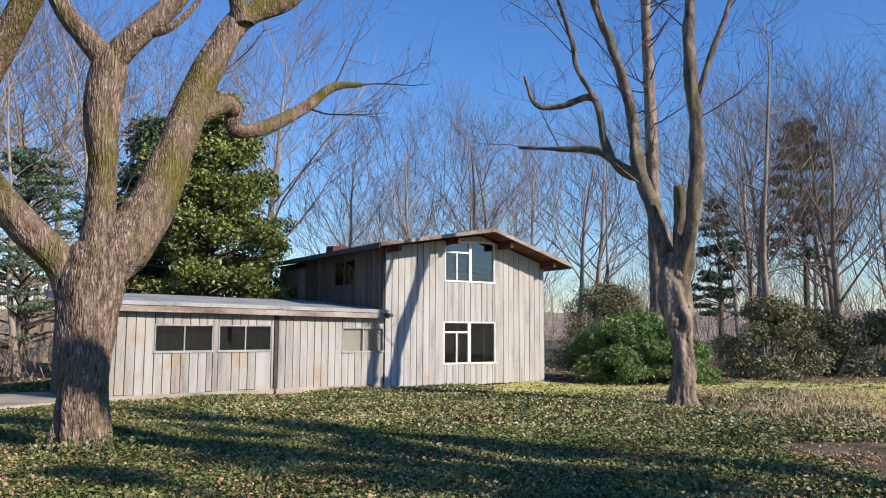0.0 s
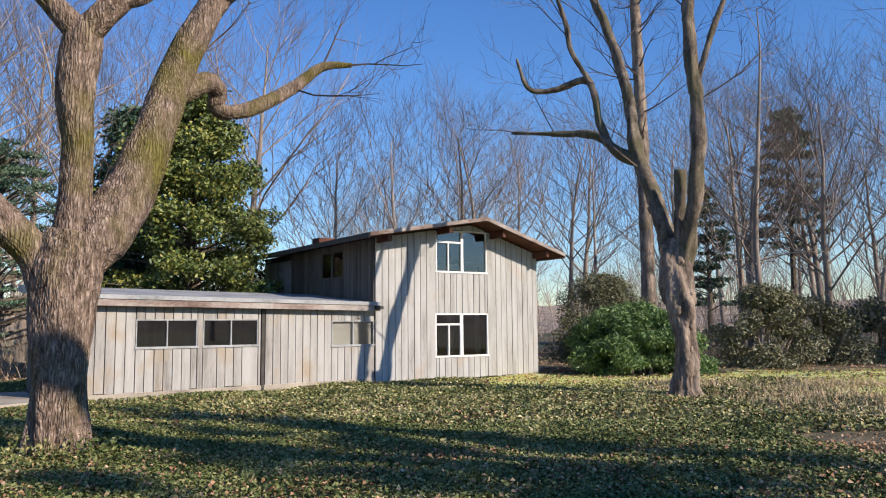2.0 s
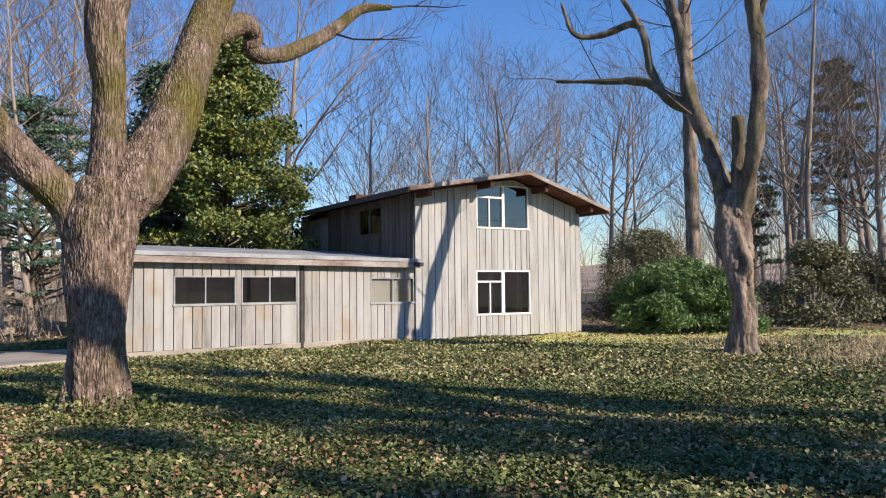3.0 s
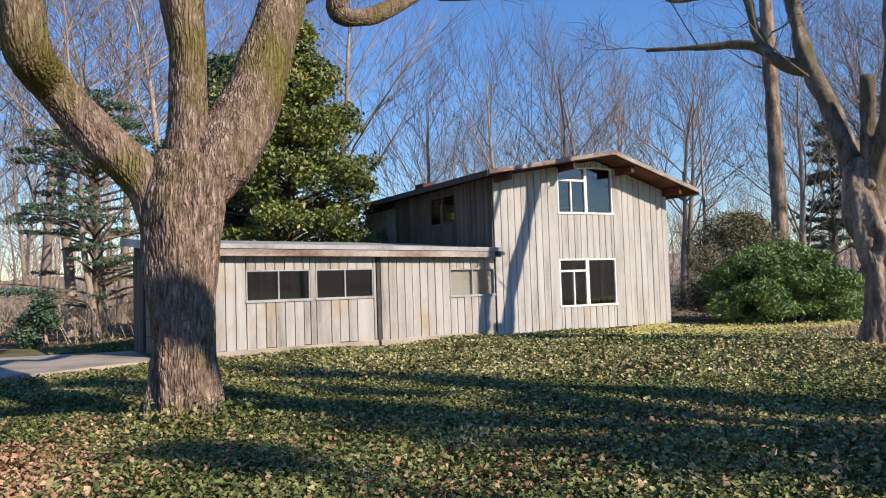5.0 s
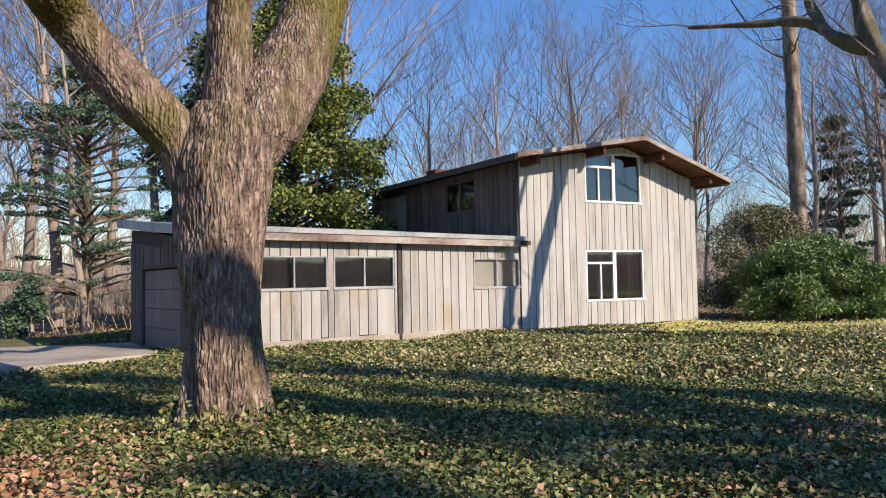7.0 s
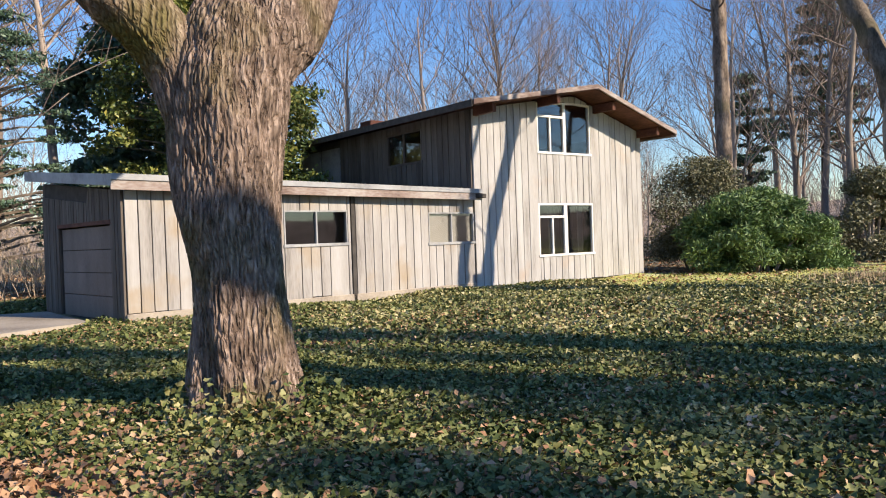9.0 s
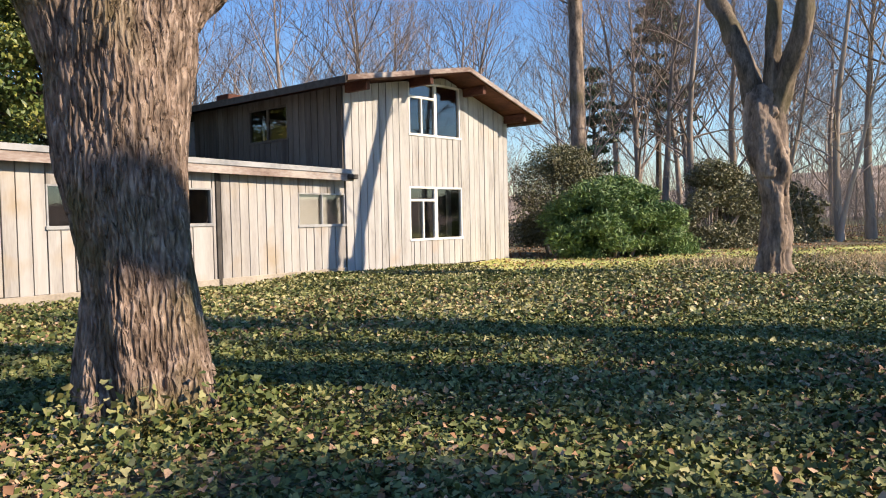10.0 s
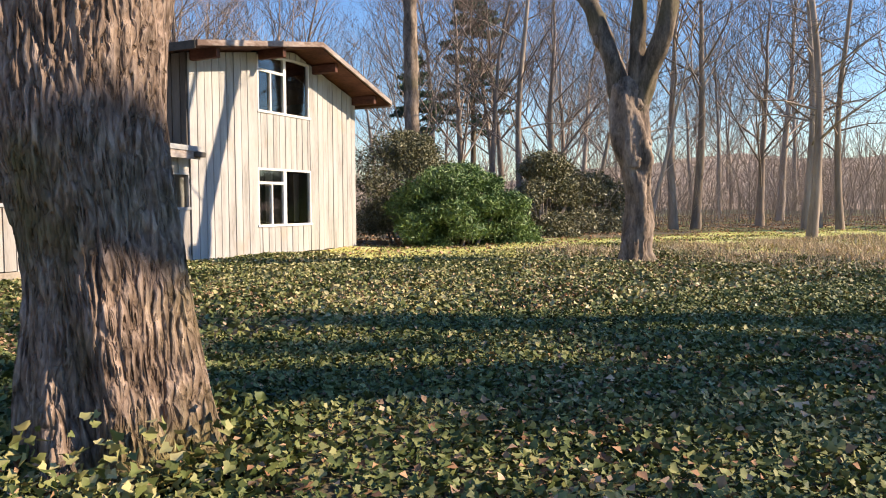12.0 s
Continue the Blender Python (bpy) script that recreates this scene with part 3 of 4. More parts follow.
# ---- the two old trees on the lawn ----
near_tree = empty("old_tree", pose(-5.77, 12.6, -0.5))
bark_limb("trunk", [
    (-5.77, 12.6, -0.63, 0.57), (-5.79, 12.65, -0.49, 0.45), (-5.81, 12.7, -0.23, 0.39), (-5.87, 12.85, 0.48, 0.38),
    (-5.95, 13.0, 1.23, 0.43), (-5.96, 13.05, 1.74, 0.47), (-5.95, 13.1, 2.26, 0.52), (-5.88, 13.1, 2.65, 0.46),
    (-5.84, 13.1, 2.94, 0.36)], 280, 0.022, 0.026, M_BARK, near_tree, 15.0, 0.06, 1, 0.16)
bark_limb("limb", [
    (-6.16, 13.05, 2.1, 0.34), (-6.41, 12.95, 2.61, 0.29), (-6.9, 12.7, 3.18, 0.26), (-7.28, 12.4, 3.73, 0.24),
    (-7.28, 11.9, 4.07, 0.27), (-7.33, 11.8, 5.03, 0.23), (-6.88, 11.7, 5.91, 0.21), (-6.4, 11.6, 6.79, 0.19),
    (-6.0, 11.6, 7.44, 0.16)], 117, 0.035, 0.019, M_BARK, near_tree, 15.0, 0.06, 2)
bark_limb("limb", [
    (-5.88, 13.1, 2.46, 0.35), (-5.89, 13.15, 3.05, 0.28), (-5.9, 13.2, 3.73, 0.25), (-5.87, 13.2, 4.39, 0.23),
    (-5.96, 13.2, 5.16, 0.29), (-5.88, 13.2, 6.02, 0.31), (-5.84, 13.2, 6.33, 0.25)], 117, 0.035, 0.019, M_BARK, near_tree, 15.0, 0.06, 3)
bark_limb("limb", [
    (-5.86, 13.2, 6.13, 0.23), (-6.24, 13.0, 6.56, 0.18), (-6.61, 13.0, 7.02, 0.16), (-6.99, 13.0, 7.74, 0.14),
    (-7.43, 13.0, 8.36, 0.11)], 117, 0.035, 0.019, M_BARK, near_tree, 15.0, 0.06, 4)
bark_limb("limb", [
    (-5.86, 13.2, 6.18, 0.25), (-5.39, 13.2, 6.69, 0.21), (-4.84, 13.4, 7.36, 0.17), (-4.49, 13.5, 7.99, 0.14),
    (-4.02, 13.6, 8.69, 0.1)], 117, 0.035, 0.019, M_BARK, near_tree, 15.0, 0.06, 5)
bark_limb("limb", [
    (-5.34, 13.2, 6.67, 0.07), (-4.88, 13.3, 6.84, 0.06), (-4.51, 13.5, 7.35, 0.04), (-4.31, 13.6, 7.93, 0.03)], 117, 0.035, 0.019, M_BARK, near_tree, 15.0, 0.06, 6)
bark_limb("limb", [
    (-5.83, 13.1, 2.01, 0.21), (-5.68, 13.3, 2.6, 0.39), (-5.54, 13.45, 2.96, 0.45), (-5.27, 13.9, 3.78, 0.41),
    (-5.01, 14.2, 4.9, 0.34), (-4.83, 14.8, 6.18, 0.3), (-4.37, 15.2, 7.49, 0.26), (-4.0, 15.5, 8.04, 0.23),
    (-3.31, 15.8, 8.48, 0.19), (-2.75, 16.0, 9.08, 0.13), (-1.82, 16.3, 10.0, 0.09)], 117, 0.035, 0.019, M_BARK, near_tree, 15.0, 0.06, 7)
bark_limb("limb", [
    (-4.89, 14.9, 5.7, 0.22), (-4.52, 15.5, 6.11, 0.2), (-4.38, 15.8, 6.04, 0.18), (-4.42, 15.9, 5.78, 0.17),
    (-4.23, 16.0, 5.66, 0.14), (-3.86, 17.0, 6.08, 0.15), (-3.3, 18.0, 6.79, 0.13), (-2.71, 18.5, 7.44, 0.1),
    (-2.07, 19.0, 7.67, 0.05)], 117, 0.035, 0.019, M_BARK, near_tree, 15.0, 0.06, 8)
bark_limb("limb", [
    (-4.09, 15.2, 7.67, 0.21), (-4.22, 15.2, 8.21, 0.17), (-4.3, 15.2, 8.93, 0.14), (-4.04, 15.2, 9.79, 0.09)], 117, 0.035, 0.019, M_BARK, near_tree, 15.0, 0.06, 9)
tagged(near_tree, "old bare tree with furrowed brown bark and mossy forked limbs", "tree")
far_tree = empty("old_tree", pose(6.66, 21.52, -0.5))
bark_limb("trunk", [
    (6.63, 21.52, -0.64, 0.54), (6.63, 21.52, -0.43, 0.38), (6.62, 21.52, -0.1, 0.32), (6.62, 21.52, 0.81, 0.28),
    (6.58, 21.57, 1.56, 0.31), (6.54, 21.57, 2.02, 0.39), (6.53, 21.67, 2.64, 0.39), (6.49, 21.78, 3.27, 0.36),
    (6.49, 21.88, 3.68, 0.26)], 72, 0.040, 0.035, M_BARK2, far_tree, 5.0, 0.22, 1, 0.12)
bark_limb("limb", [
    (6.47, 21.73, 2.95, 0.25), (6.27, 22.09, 4.26, 0.21), (6.12, 22.4, 5.2, 0.21), (5.86, 22.92, 6.38, 0.2),
    (5.92, 23.85, 8.38, 0.16), (5.64, 24.89, 10.77, 0.14), (5.25, 25.51, 12.39, 0.12), (4.94, 25.72, 14.1, 0.1),
    (4.52, 25.92, 15.85, 0.07)], 16, 0.128, 0.022, M_MOSSLIMB, far_tree, 4.0, 0.22, 2)
bark_limb("limb", [
    (5.86, 22.92, 6.18, 0.19), (5.39, 23.54, 6.61, 0.16), (4.94, 24.16, 7.23, 0.11), (4.0, 24.89, 7.44, 0.09),
    (2.57, 25.92, 7.74, 0.04)], 16, 0.128, 0.022, M_MOSSLIMB, far_tree, 4.0, 0.22, 3)
bark_limb("limb", [
    (5.36, 23.75, 6.71, 0.12), (5.12, 24.16, 7.56, 0.11), (5.01, 24.58, 8.77, 0.11), (4.77, 24.89, 9.2, 0.1),
    (3.82, 25.3, 8.99, 0.09), (3.1, 25.51, 9.12, 0.07), (2.76, 25.72, 10.18, 0.04)], 16, 0.128, 0.022, M_MOSSLIMB, far_tree, 4.0, 0.22, 4)
bark_limb("limb", [
    (5.0, 24.68, 8.96, 0.09), (4.42, 24.89, 10.19, 0.07), (4.27, 24.99, 11.19, 0.07), (3.85, 25.1, 12.6, 0.05),
    (3.59, 25.2, 13.62, 0.04)], 16, 0.128, 0.022, M_MOSSLIMB, far_tree, 4.0, 0.22, 5)
bark_limb("limb", [
    (6.64, 21.73, 2.8, 0.26), (6.73, 21.45, 3.56, 0.22), (6.79, 21.04, 4.43, 0.2), (6.87, 20.76, 5.62, 0.18),
    (6.99, 20.86, 6.88, 0.18), (6.89, 20.96, 8.34, 0.16), (6.94, 21.22, 9.89, 0.15), (7.2, 21.54, 12.04, 0.11),
    (7.41, 21.54, 13.76, 0.07)], 16, 0.128, 0.022, M_MOSSLIMB, far_tree, 4.0, 0.22, 6)
bark_limb("limb", [
    (7.05, 20.96, 7.94, 0.09), (7.42, 20.9, 9.11, 0.07), (7.89, 20.98, 10.29, 0.07), (8.35, 21.04, 11.64, 0.05)], 16, 0.128, 0.022, M_MOSSLIMB, far_tree, 4.0, 0.22, 7)
bark_limb("hollow_stub", [
    (6.57, 21.62, 3.1, 0.18), (6.63, 21.57, 4.51, 0.16), (6.68, 21.57, 5.59, 0.16)], 16, 0.128, 0.022, M_MOSSLIMB, far_tree, 4.0, 0.22, 8)
tagged(far_tree, "old gnarled tree with pale stripped trunk and lopped limbs", "tree")


def knobs(tree, spots, material):
    """Knotty burls on a trunk."""
    for x, y, z, r in spots:
        bm = bmesh.new()
        bmesh.ops.create_icosphere(bm, subdivisions=3, radius=r)
        for v in bm.verts:
            v.co *= 1 + 0.35 * noise.noise(v.co * 2.2 / r + Vector((x, y, z)))
            v.co.z *= 1.25
        bmesh.ops.translate(bm, verts=bm.verts, vec=Vector((x, y, z)) - tree.location)
        part("burl", bm, material, tree, smooth=True)


knobs(far_tree, [(6.38, 21.39, 1.78, 0.15), (6.25, 21.57, 2.57, 0.15), (6.71, 21.36, 1.36, 0.12), (6.76, 21.41, 2.18, 0.14), (6.55, 21.49, 3.1, 0.14), (6.68, 21.31, 0.71, 0.09), (7.01, 20.88, 6.02, 0.12), (7.08, 20.96, 6.96, 0.11), (6.95, 20.95, 5.18, 0.1), (6.07, 22.26, 4.61, 0.12)], M_BARK2)


def twigs(tree, seed, tips, length, radius, kids, depth, material):
    """Fine shoots from the ends and flanks of a tree's limbs."""
    rng = random.Random(seed)
    bag = ([], [])
    for x, y, z, wx, wy, wz in tips:
        grow(rng, Vector((x, y, z)) - tree.location, (wx, wy, wz), length * rng.uniform(0.7, 1.2), radius, depth, 0.55, kids, bag, bag, 0.2, 4, 0.22)
    put("fine_branching", mesh_of("fine_branching", *bag), material, tree, "fine bare twigs")["kind"] = "stuff"


twigs(near_tree, 3, [(-2.1, 18.97, 7.66, 1.0, 0.4, 0.1), (-2.78, 15.99, 9.05, 1.0, 0.3, 0.2), (-3.31, 15.8, 8.48, 0.6, 0.2, 0.8), (-4.3, 15.2, 8.89, 0.3, 0.0, 1.0), (-4.31, 13.6, 7.93, 0.5, 0.4, 0.5), (-7.01, 13.0, 7.77, -0.6, 0.3, 0.6),
                     (-2.71, 18.5, 7.44, 0.4, 0.5, 0.6), (-3.3, 18.0, 6.79, 0.7, 0.2, -0.2), (-6.08, 11.6, 7.3, 0.2, 0.2, 1.0), (-7.28, 11.89, 4.12, -0.9, 0.5, -0.2), (-7.3, 11.87, 4.37, -0.9, 0.2, 0.3), (-4.83, 14.8, 6.18, 0.8, 0.5, 0.5)], 2.2, 0.03, 4, 2, M_TWIG)
twigs(far_tree, 5, [(5.89, 23.96, 8.63, -0.5, 0.3, 0.8), (5.74, 24.51, 9.89, -0.6, 0.2, 0.9), (4.29, 24.98, 11.08, -0.4, 0.0, 1.0), (3.89, 25.09, 12.45, 0.0, 0.0, 1.0), (5.74, 24.51, 9.89, 0.4, 0.2, 0.8), (5.5, 25.12, 11.37, -0.4, 0.2, 0.8), (7.09, 21.41, 11.13, 0.2, 0.2, 1.0), (6.95, 21.24, 10.0, -0.7, 0.3, 0.7), (7.94, 20.99, 10.43, 0.5, -0.1, 0.8),
                    (8.35, 21.04, 11.64, 0.5, 0.0, 0.8), (4.36, 24.93, 10.61, -0.6, 0.2, 0.7), (4.05, 25.05, 11.93, -0.3, 0.2, 0.9), (6.0, 22.65, 5.76, -0.7, -0.3, 0.3), (5.9, 23.61, 7.85, 0.7, -0.2, 0.6), (2.72, 25.81, 7.71, -0.8, 0.3, 0.1), (3.85, 25.0, 7.47, -0.2, 0.2, 0.9), (6.96, 20.89, 7.34, 0.8, -0.2, 0.5)], 3.0, 0.026, 6, 2, M_TWIG)


# ---- woodland ----
def bare_tree(seed, height, radius, fork, spread, kids=5, depth=4, crown=0.5):
    """A bare woodland tree: a leaning trunk, limbs and a haze of twigs."""
    rng = random.Random(seed)
    tree = empty("bare_tree", pose(0, 0, 0))
    thick, thin = ([], []), ([], [])
    pts, rad, d = [Vector((0, 0, -0.3))], [radius * 1.25], Vector((rng.uniform(-0.05, 0.05), rng.uniform(-0.05, 0.05), 1))
    n = 9
    for i in range(n):
        d = (d + Vector((rng.uniform(-0.09, 0.09), rng.uniform(-0.09, 0.09), 0.1))).normalized()
        pts.append(pts[-1] + d * (height * (0.82 if fork else 1.0) / n))
        rad.append(radius * (1 - 0.88 * (i + 1) / n))
    tube(*thick, pts, rad, 9)
    m = int(height * 0.9)
    for k in range(m):
        t = crown * 0.55 + (1 - crown * 0.55) * (k + rng.random()) / m
        i = min(int(t * n), n - 1)
        p = pts[i].lerp(pts[i + 1], t * n - i)
        a = k * 2.4 + rng.random()
        rise = 0.25 + 0.7 * (fork or 0.3) + 0.3 * t
        grow(rng, p, (math.cos(a), math.sin(a), rise), height * (0.44 if fork else 0.2) * (1.15 - 0.7 * t) * rng.uniform(0.7, 1.2), max(radius * (1 - 0.75 * t) * 0.36, 0.026), depth - 2, spread, kids, thick, thin, 0.35 if fork else 0.05)
    put("trunk", mesh_of("trunk", *thick), M_FARBARK, tree, smooth=True)
    put("fine_branching", mesh_of("fine_branching", *thin), M_TWIG, tree)["kind"] = "stuff"
    return tagged(tree, "tall bare grey-brown woodland tree in winter", "tree", "woodland trees")


KINDS = [bare_tree(11, 19, 0.27, 0.9, 0.5, 8, 4, 0.3), bare_tree(12, 22, 0.27, 0.5, 0.5, 5, 4, 0.7), bare_tree(13, 18, 0.2, 0.0, 0.6, 5, 4, 0.35), bare_tree(14, 23, 0.31, 0.8, 0.45, 8, 4, 0.5), bare_tree(15, 14, 0.13, 0.4, 0.55, 5, 4, 0.4)]
FIRST = [(-2.0, 46), (3.2, 52), (24, 38), (30.5, 60), (-9, 60)]
for o, (x, y) in zip(KINDS, FIRST):
    o.matrix_world = pose(x, y, float(ground_z(x, y)), 0, 0, 40)
KINDS[0].scale = KINDS[1].scale = (0.85, 0.85, 0.85)
rng = random.Random(77)
# trees that stand singly: kind, x, y, scale
SINGLES = [(0, -6.5, 52, 0.9), (0, 22.6, 44, 0.95), (0, 2.2, 47, 0.88), (3, 6.5, 60, 0.8), (0, 30, 52, 0.9), (1, 8.4, 48, 0.75), (2, 20.4, 26.3, 0.95), (1, 25.8, 37.9, 0.9), (1, 26.7, 37.2, 0.95), (0, 33.5, 38.3, 0.9), (2, 30.6, 33.4, 1.1), (2, 32.4, 33.9, 1.2), (2, 31.8, 32.2, 1.0), (4, 22, 36, 1.0),
           (1, 43.6, 35.7, 1.0), (1, 45, 34.9, 0.9), (1, 17.5, 43, 0.8), (4, 24, 42, 1.2), (0, 20, 50, 1.0), (0, 46, 62, 1.1), (3, 31, 62, 0.9), (0, 14.5, 47, 0.85), (2, 12.5, 60, 0.9), (1, -15, 48, 1.0), (3, -18, 52, 1.0), (1, -21.5, 40, 0.95), (1, -17, 37, 0.9),
           (3, -13, 56, 1.2), (1, -24, 47, 1.1), (3, -27, 44, 1.0), (1, -19, 33, 0.9), (4, -16.5, 30.5, 1.1), (1, -30, 38, 1.0), (4, -20.5, 29.5, 1.0), (3, -35, 45, 1.0), (0, -4, 66, 0.85), (2, 16.5, 39, 1.0)]
for kd, x, y, s in SINGLES:
    o = copy_thing(KINDS[kd], pose(x, y, float(ground_z(x, y)), 0, 0, rng.uniform(0, 360)))
    o.scale = (s, s, s)
# the wood beyond
count = 0
while count < 42:
    x, y = rng.uniform(-75, 100), rng.uniform(42, 105)
    if y < 58 and -12 < x < 30:
        continue
    count += 1
    s = rng.uniform(0.8, 1.25) * (0.75 if -14 < x < 26 else 1.0)
    o = copy_thing(KINDS[rng.choice((0, 1, 1, 2, 3, 3, 4))], pose(x, y, float(ground_z(x, y)), 0, 0, rng.uniform(0, 360)))
    o.scale = (s, s, s)


for i in range(13):
    a = math.radians(195 + 150 * i / 12)
    d = rng.uniform(52, 75)
    x, y = d * math.cos(a), 8 + d * math.sin(a)
    o = copy_thing(KINDS[(1, 3, 0, 4)[i % 4]], pose(x, y, float(ground_z(x, y)), 0, 0, rng.uniform(0, 360)))
    s = rng.uniform(0.8, 1.0)
    o.scale = (s, s, s)


def tall_trunk(x, y, r, h):
    """A tall straight trunk with a broken top, lit by the low sun."""
    tree = empty("tall_trunk", pose(x, y, float(ground_z(x, y))))
    bark_limb("trunk", [(x + 0.15, y, -0.6, r * 1.25), (x + 0.1, y, h * 0.3, r), (x - 0.05, y, h * 0.65, r * 0.85), (x - 0.3, y, h, r * 0.55)], 20, 0.3, 0.03, M_BARK2, tree, 4.0, 0.06, 9)
    bag = ([], [])
    rr = random.Random(4)
    for k in range(34):
        a, z = rr.uniform(0, 6.28), h * rr.uniform(0.42, 1.0)
        grow(rr, (0, 0, z), (math.cos(a), math.sin(a), 0.2), 3.0, 0.05, 2, 0.55, 4, bag, bag)
    put("fine_branching", mesh_of("fine_branching", *bag), M_TWIG, tree)["kind"] = "stuff"
    return tagged(tree, "tall straight pale trunk behind the shrubs", "tree")


tall_trunk(11.05, 40.5, 0.33, 26)

# the big dark forked tree at the wood's edge
big = empty("forked_tree", pose(34, 27.6, float(ground_z(34, 27.6))))
for i, rows in enumerate(([(34, 27.6, -0.8, 0.74), (34, 27.6, 1.5, 0.61), (34, 27.6, 4.0, 0.61), (34, 27.6, 5.2, 0.51)], [(33.9, 27.6, 4.6, 0.45), (33, 28, 8, 0.38), (31.8, 28.4, 11.5, 0.32), (30.8, 28.6, 15.5, 0.22)], [(34.3, 27.5, 4.4, 0.38), (35.6, 27, 7, 0.32), (35.9, 26.8, 9.5, 0.27), (37, 26.4, 13, 0.19)],
                       [(33.8, 27.6, 5.5, 0.29), (34.0, 27.4, 9, 0.27), (34.4, 27.4, 13, 0.21), (34.6, 27.4, 17, 0.14)], [(33.6, 27.8, 5.5, 0.26), (32, 28.4, 7.6, 0.19), (31.4, 28.6, 10, 0.16)], [(35.8, 27, 8.5, 0.16), (37.5, 26.6, 10, 0.13), (39.5, 26, 12.5, 0.08)], [(31.8, 28.4, 11.2, 0.16), (29.5, 29, 12.5, 0.12), (27.5, 29.5, 14.5, 0.06)])):
    bark_limb("trunk" if i == 0 else "limb", rows, 18, 0.25, 0.04, M_MOSSLIMB, big, 4.0, 0.15, i)
tagged(big, "massive dark forked bare tree at the edge of the wood", "tree")
twigs(big, 8, [(30.8, 28.6, 15, -0.4, 0, 1), (37, 26.4, 13, 0.3, 0, 1), (34.6, 27.4, 16, 0, 0, 1), (39.5, 26, 12.5, 0.8, 0, 0.4), (27.5, 29.5, 14.5, -0.8, 0, 0.4), (31.4, 28.6, 10, -0.5, 0, 0.8), (36, 26.8, 10, 0.8, 0, 0.5)], 5.0, 0.07, 5, 2, M_TWIG)


# ---- evergreens and shrubs ----
def leafy_cloud(seed, n, lobes, size, hollow=0.35):
    """Leaf places on and in a crowd of uneven lobes (x, y, z, rx, ry, rz)."""
    g = np.random.default_rng(seed)
    L = np.array(lobes, float)
    w = (L[:, 3] * L[:, 4] + L[:, 3] * L[:, 5])
    pick = g.choice(len(L), n, p=w / w.sum())
    d = g.normal(size=(n, 3))
    d /= np.linalg.norm(d, axis=1, keepdims=True)
    r = 1 - hollow * g.random((n, 1)) ** 1.5 + g.normal(size=(n, 1)) * 0.14
    return L[pick, :3] + d * r * L[pick, 3:], size * g.uniform(0.6, 1.4, n), g


def shrub(name, label, category, m, seed, count, lobes, leaves, size, material, tilt=1.2, long=1.8, stem=0.06):
    thing = empty(name, m)
    c, s, g = leafy_cloud(seed, leaves, lobes, size)
    c[:, 2] = np.maximum(c[:, 2], 0.03)
    put("foliage", leaf_mesh("foliage", c, s, g, tilt, long), material, thing)["kind"] = "stuff"
    rr, bag = random.Random(seed), ([], [])
    for i in range(count):
        l = lobes[i % len(lobes)]
        end = Vector((l[0] * 0.9, l[1] * 0.9, l[2]))
        root = Vector((l[0] * 0.35 + rr.uniform(-0.2, 0.2), l[1] * 0.35, -0.05))
        tube(*bag, [root, root.lerp(end, 0.5) + Vector((0, 0, 0.2)), end], [stem, stem * 0.7, stem * 0.3], 5)
    put("stem_cluster", mesh_of("stem_cluster", *bag), M_FARBARK, thing)["kind"] = "stuff"
    return tagged(thing, label, category)


def lobes_of(seed, n, rx, ry, h, lo=0.35, size=(0.6, 1.1), peak=1.0):
    """Lobes spread through a rounded mass rx by ry and h high; peak above 1 draws it to a cone."""
    rr, out = random.Random(seed), []
    for _ in range(n):
        a, t = rr.uniform(0, 6.283), rr.random()
        z = h * (lo + (1 - lo) * t)
        wide = (1 - t ** peak) ** 0.55 if peak >= 1 else (1 - t)
        q = math.sqrt(rr.random()) * wide
        s = rr.uniform(*size)
        out.append((math.cos(a) * rx * q, math.sin(a) * ry * q, z - s * 0.5, s, s, s * rr.uniform(0.45, 0.8)))
    return out


shrub("yew_shrub", "broad dark green yew shrub beside the house", "shrub", pose(7.75, 31.0, -0.48), 21, 16, lobes_of(1, 110, 3.0, 1.5, 2.75, 0.08, (0.3, 0.65), 2.2), 62000, 0.042, M_YEW, long=4.2)
shrub("bronze_shrub", "tall bronze-brown shrub behind the yew", "shrub", pose(7.2, 33.8, -0.48), 22, 12, lobes_of(2, 60, 2.5, 1.4, 4.1, 0.2, (0.4, 0.8), 1.8), 30000, 0.05, M_BROWNBUSH)
shrub("dark_shrub", "dark green shrub at the wood's edge", "shrub", pose(14.6, 35.2, -0.48), 23, 12, lobes_of(3, 50, 2.4, 1.8, 3.7, 0.08, (0.4, 0.8), 1.7), 20000, 0.07, M_BROWNBUSH)
shrub("dark_shrub", "dark evergreen shrub at the wood's edge", "shrub", pose(17.5, 37.5, -0.48), 24, 12, lobes_of(4, 44, 3.0, 2.0, 3.3, 0.1, (0.4, 0.9), 1.7), 18000, 0.075, M_BROWNBUSH)
shrub("dark_shrub", "low dark shrub at the wood's edge", "shrub", pose(22.5, 41, -0.4), 25, 10, lobes_of(5, 30, 3.5, 2.0, 3.0, 0.1, (0.6, 1.1), 2.0), 9000, 0.12, M_BROWNBUSH)
shrub("low_shrub", "low dark rhododendron beside the driveway", "shrub", pose(-17.4, 28.6, -0.45), 26, 8, lobes_of(6, 16, 0.8, 0.6, 1.5, 0.1, (0.25, 0.45), 2.0), 4000, 0.075, M_PINE)


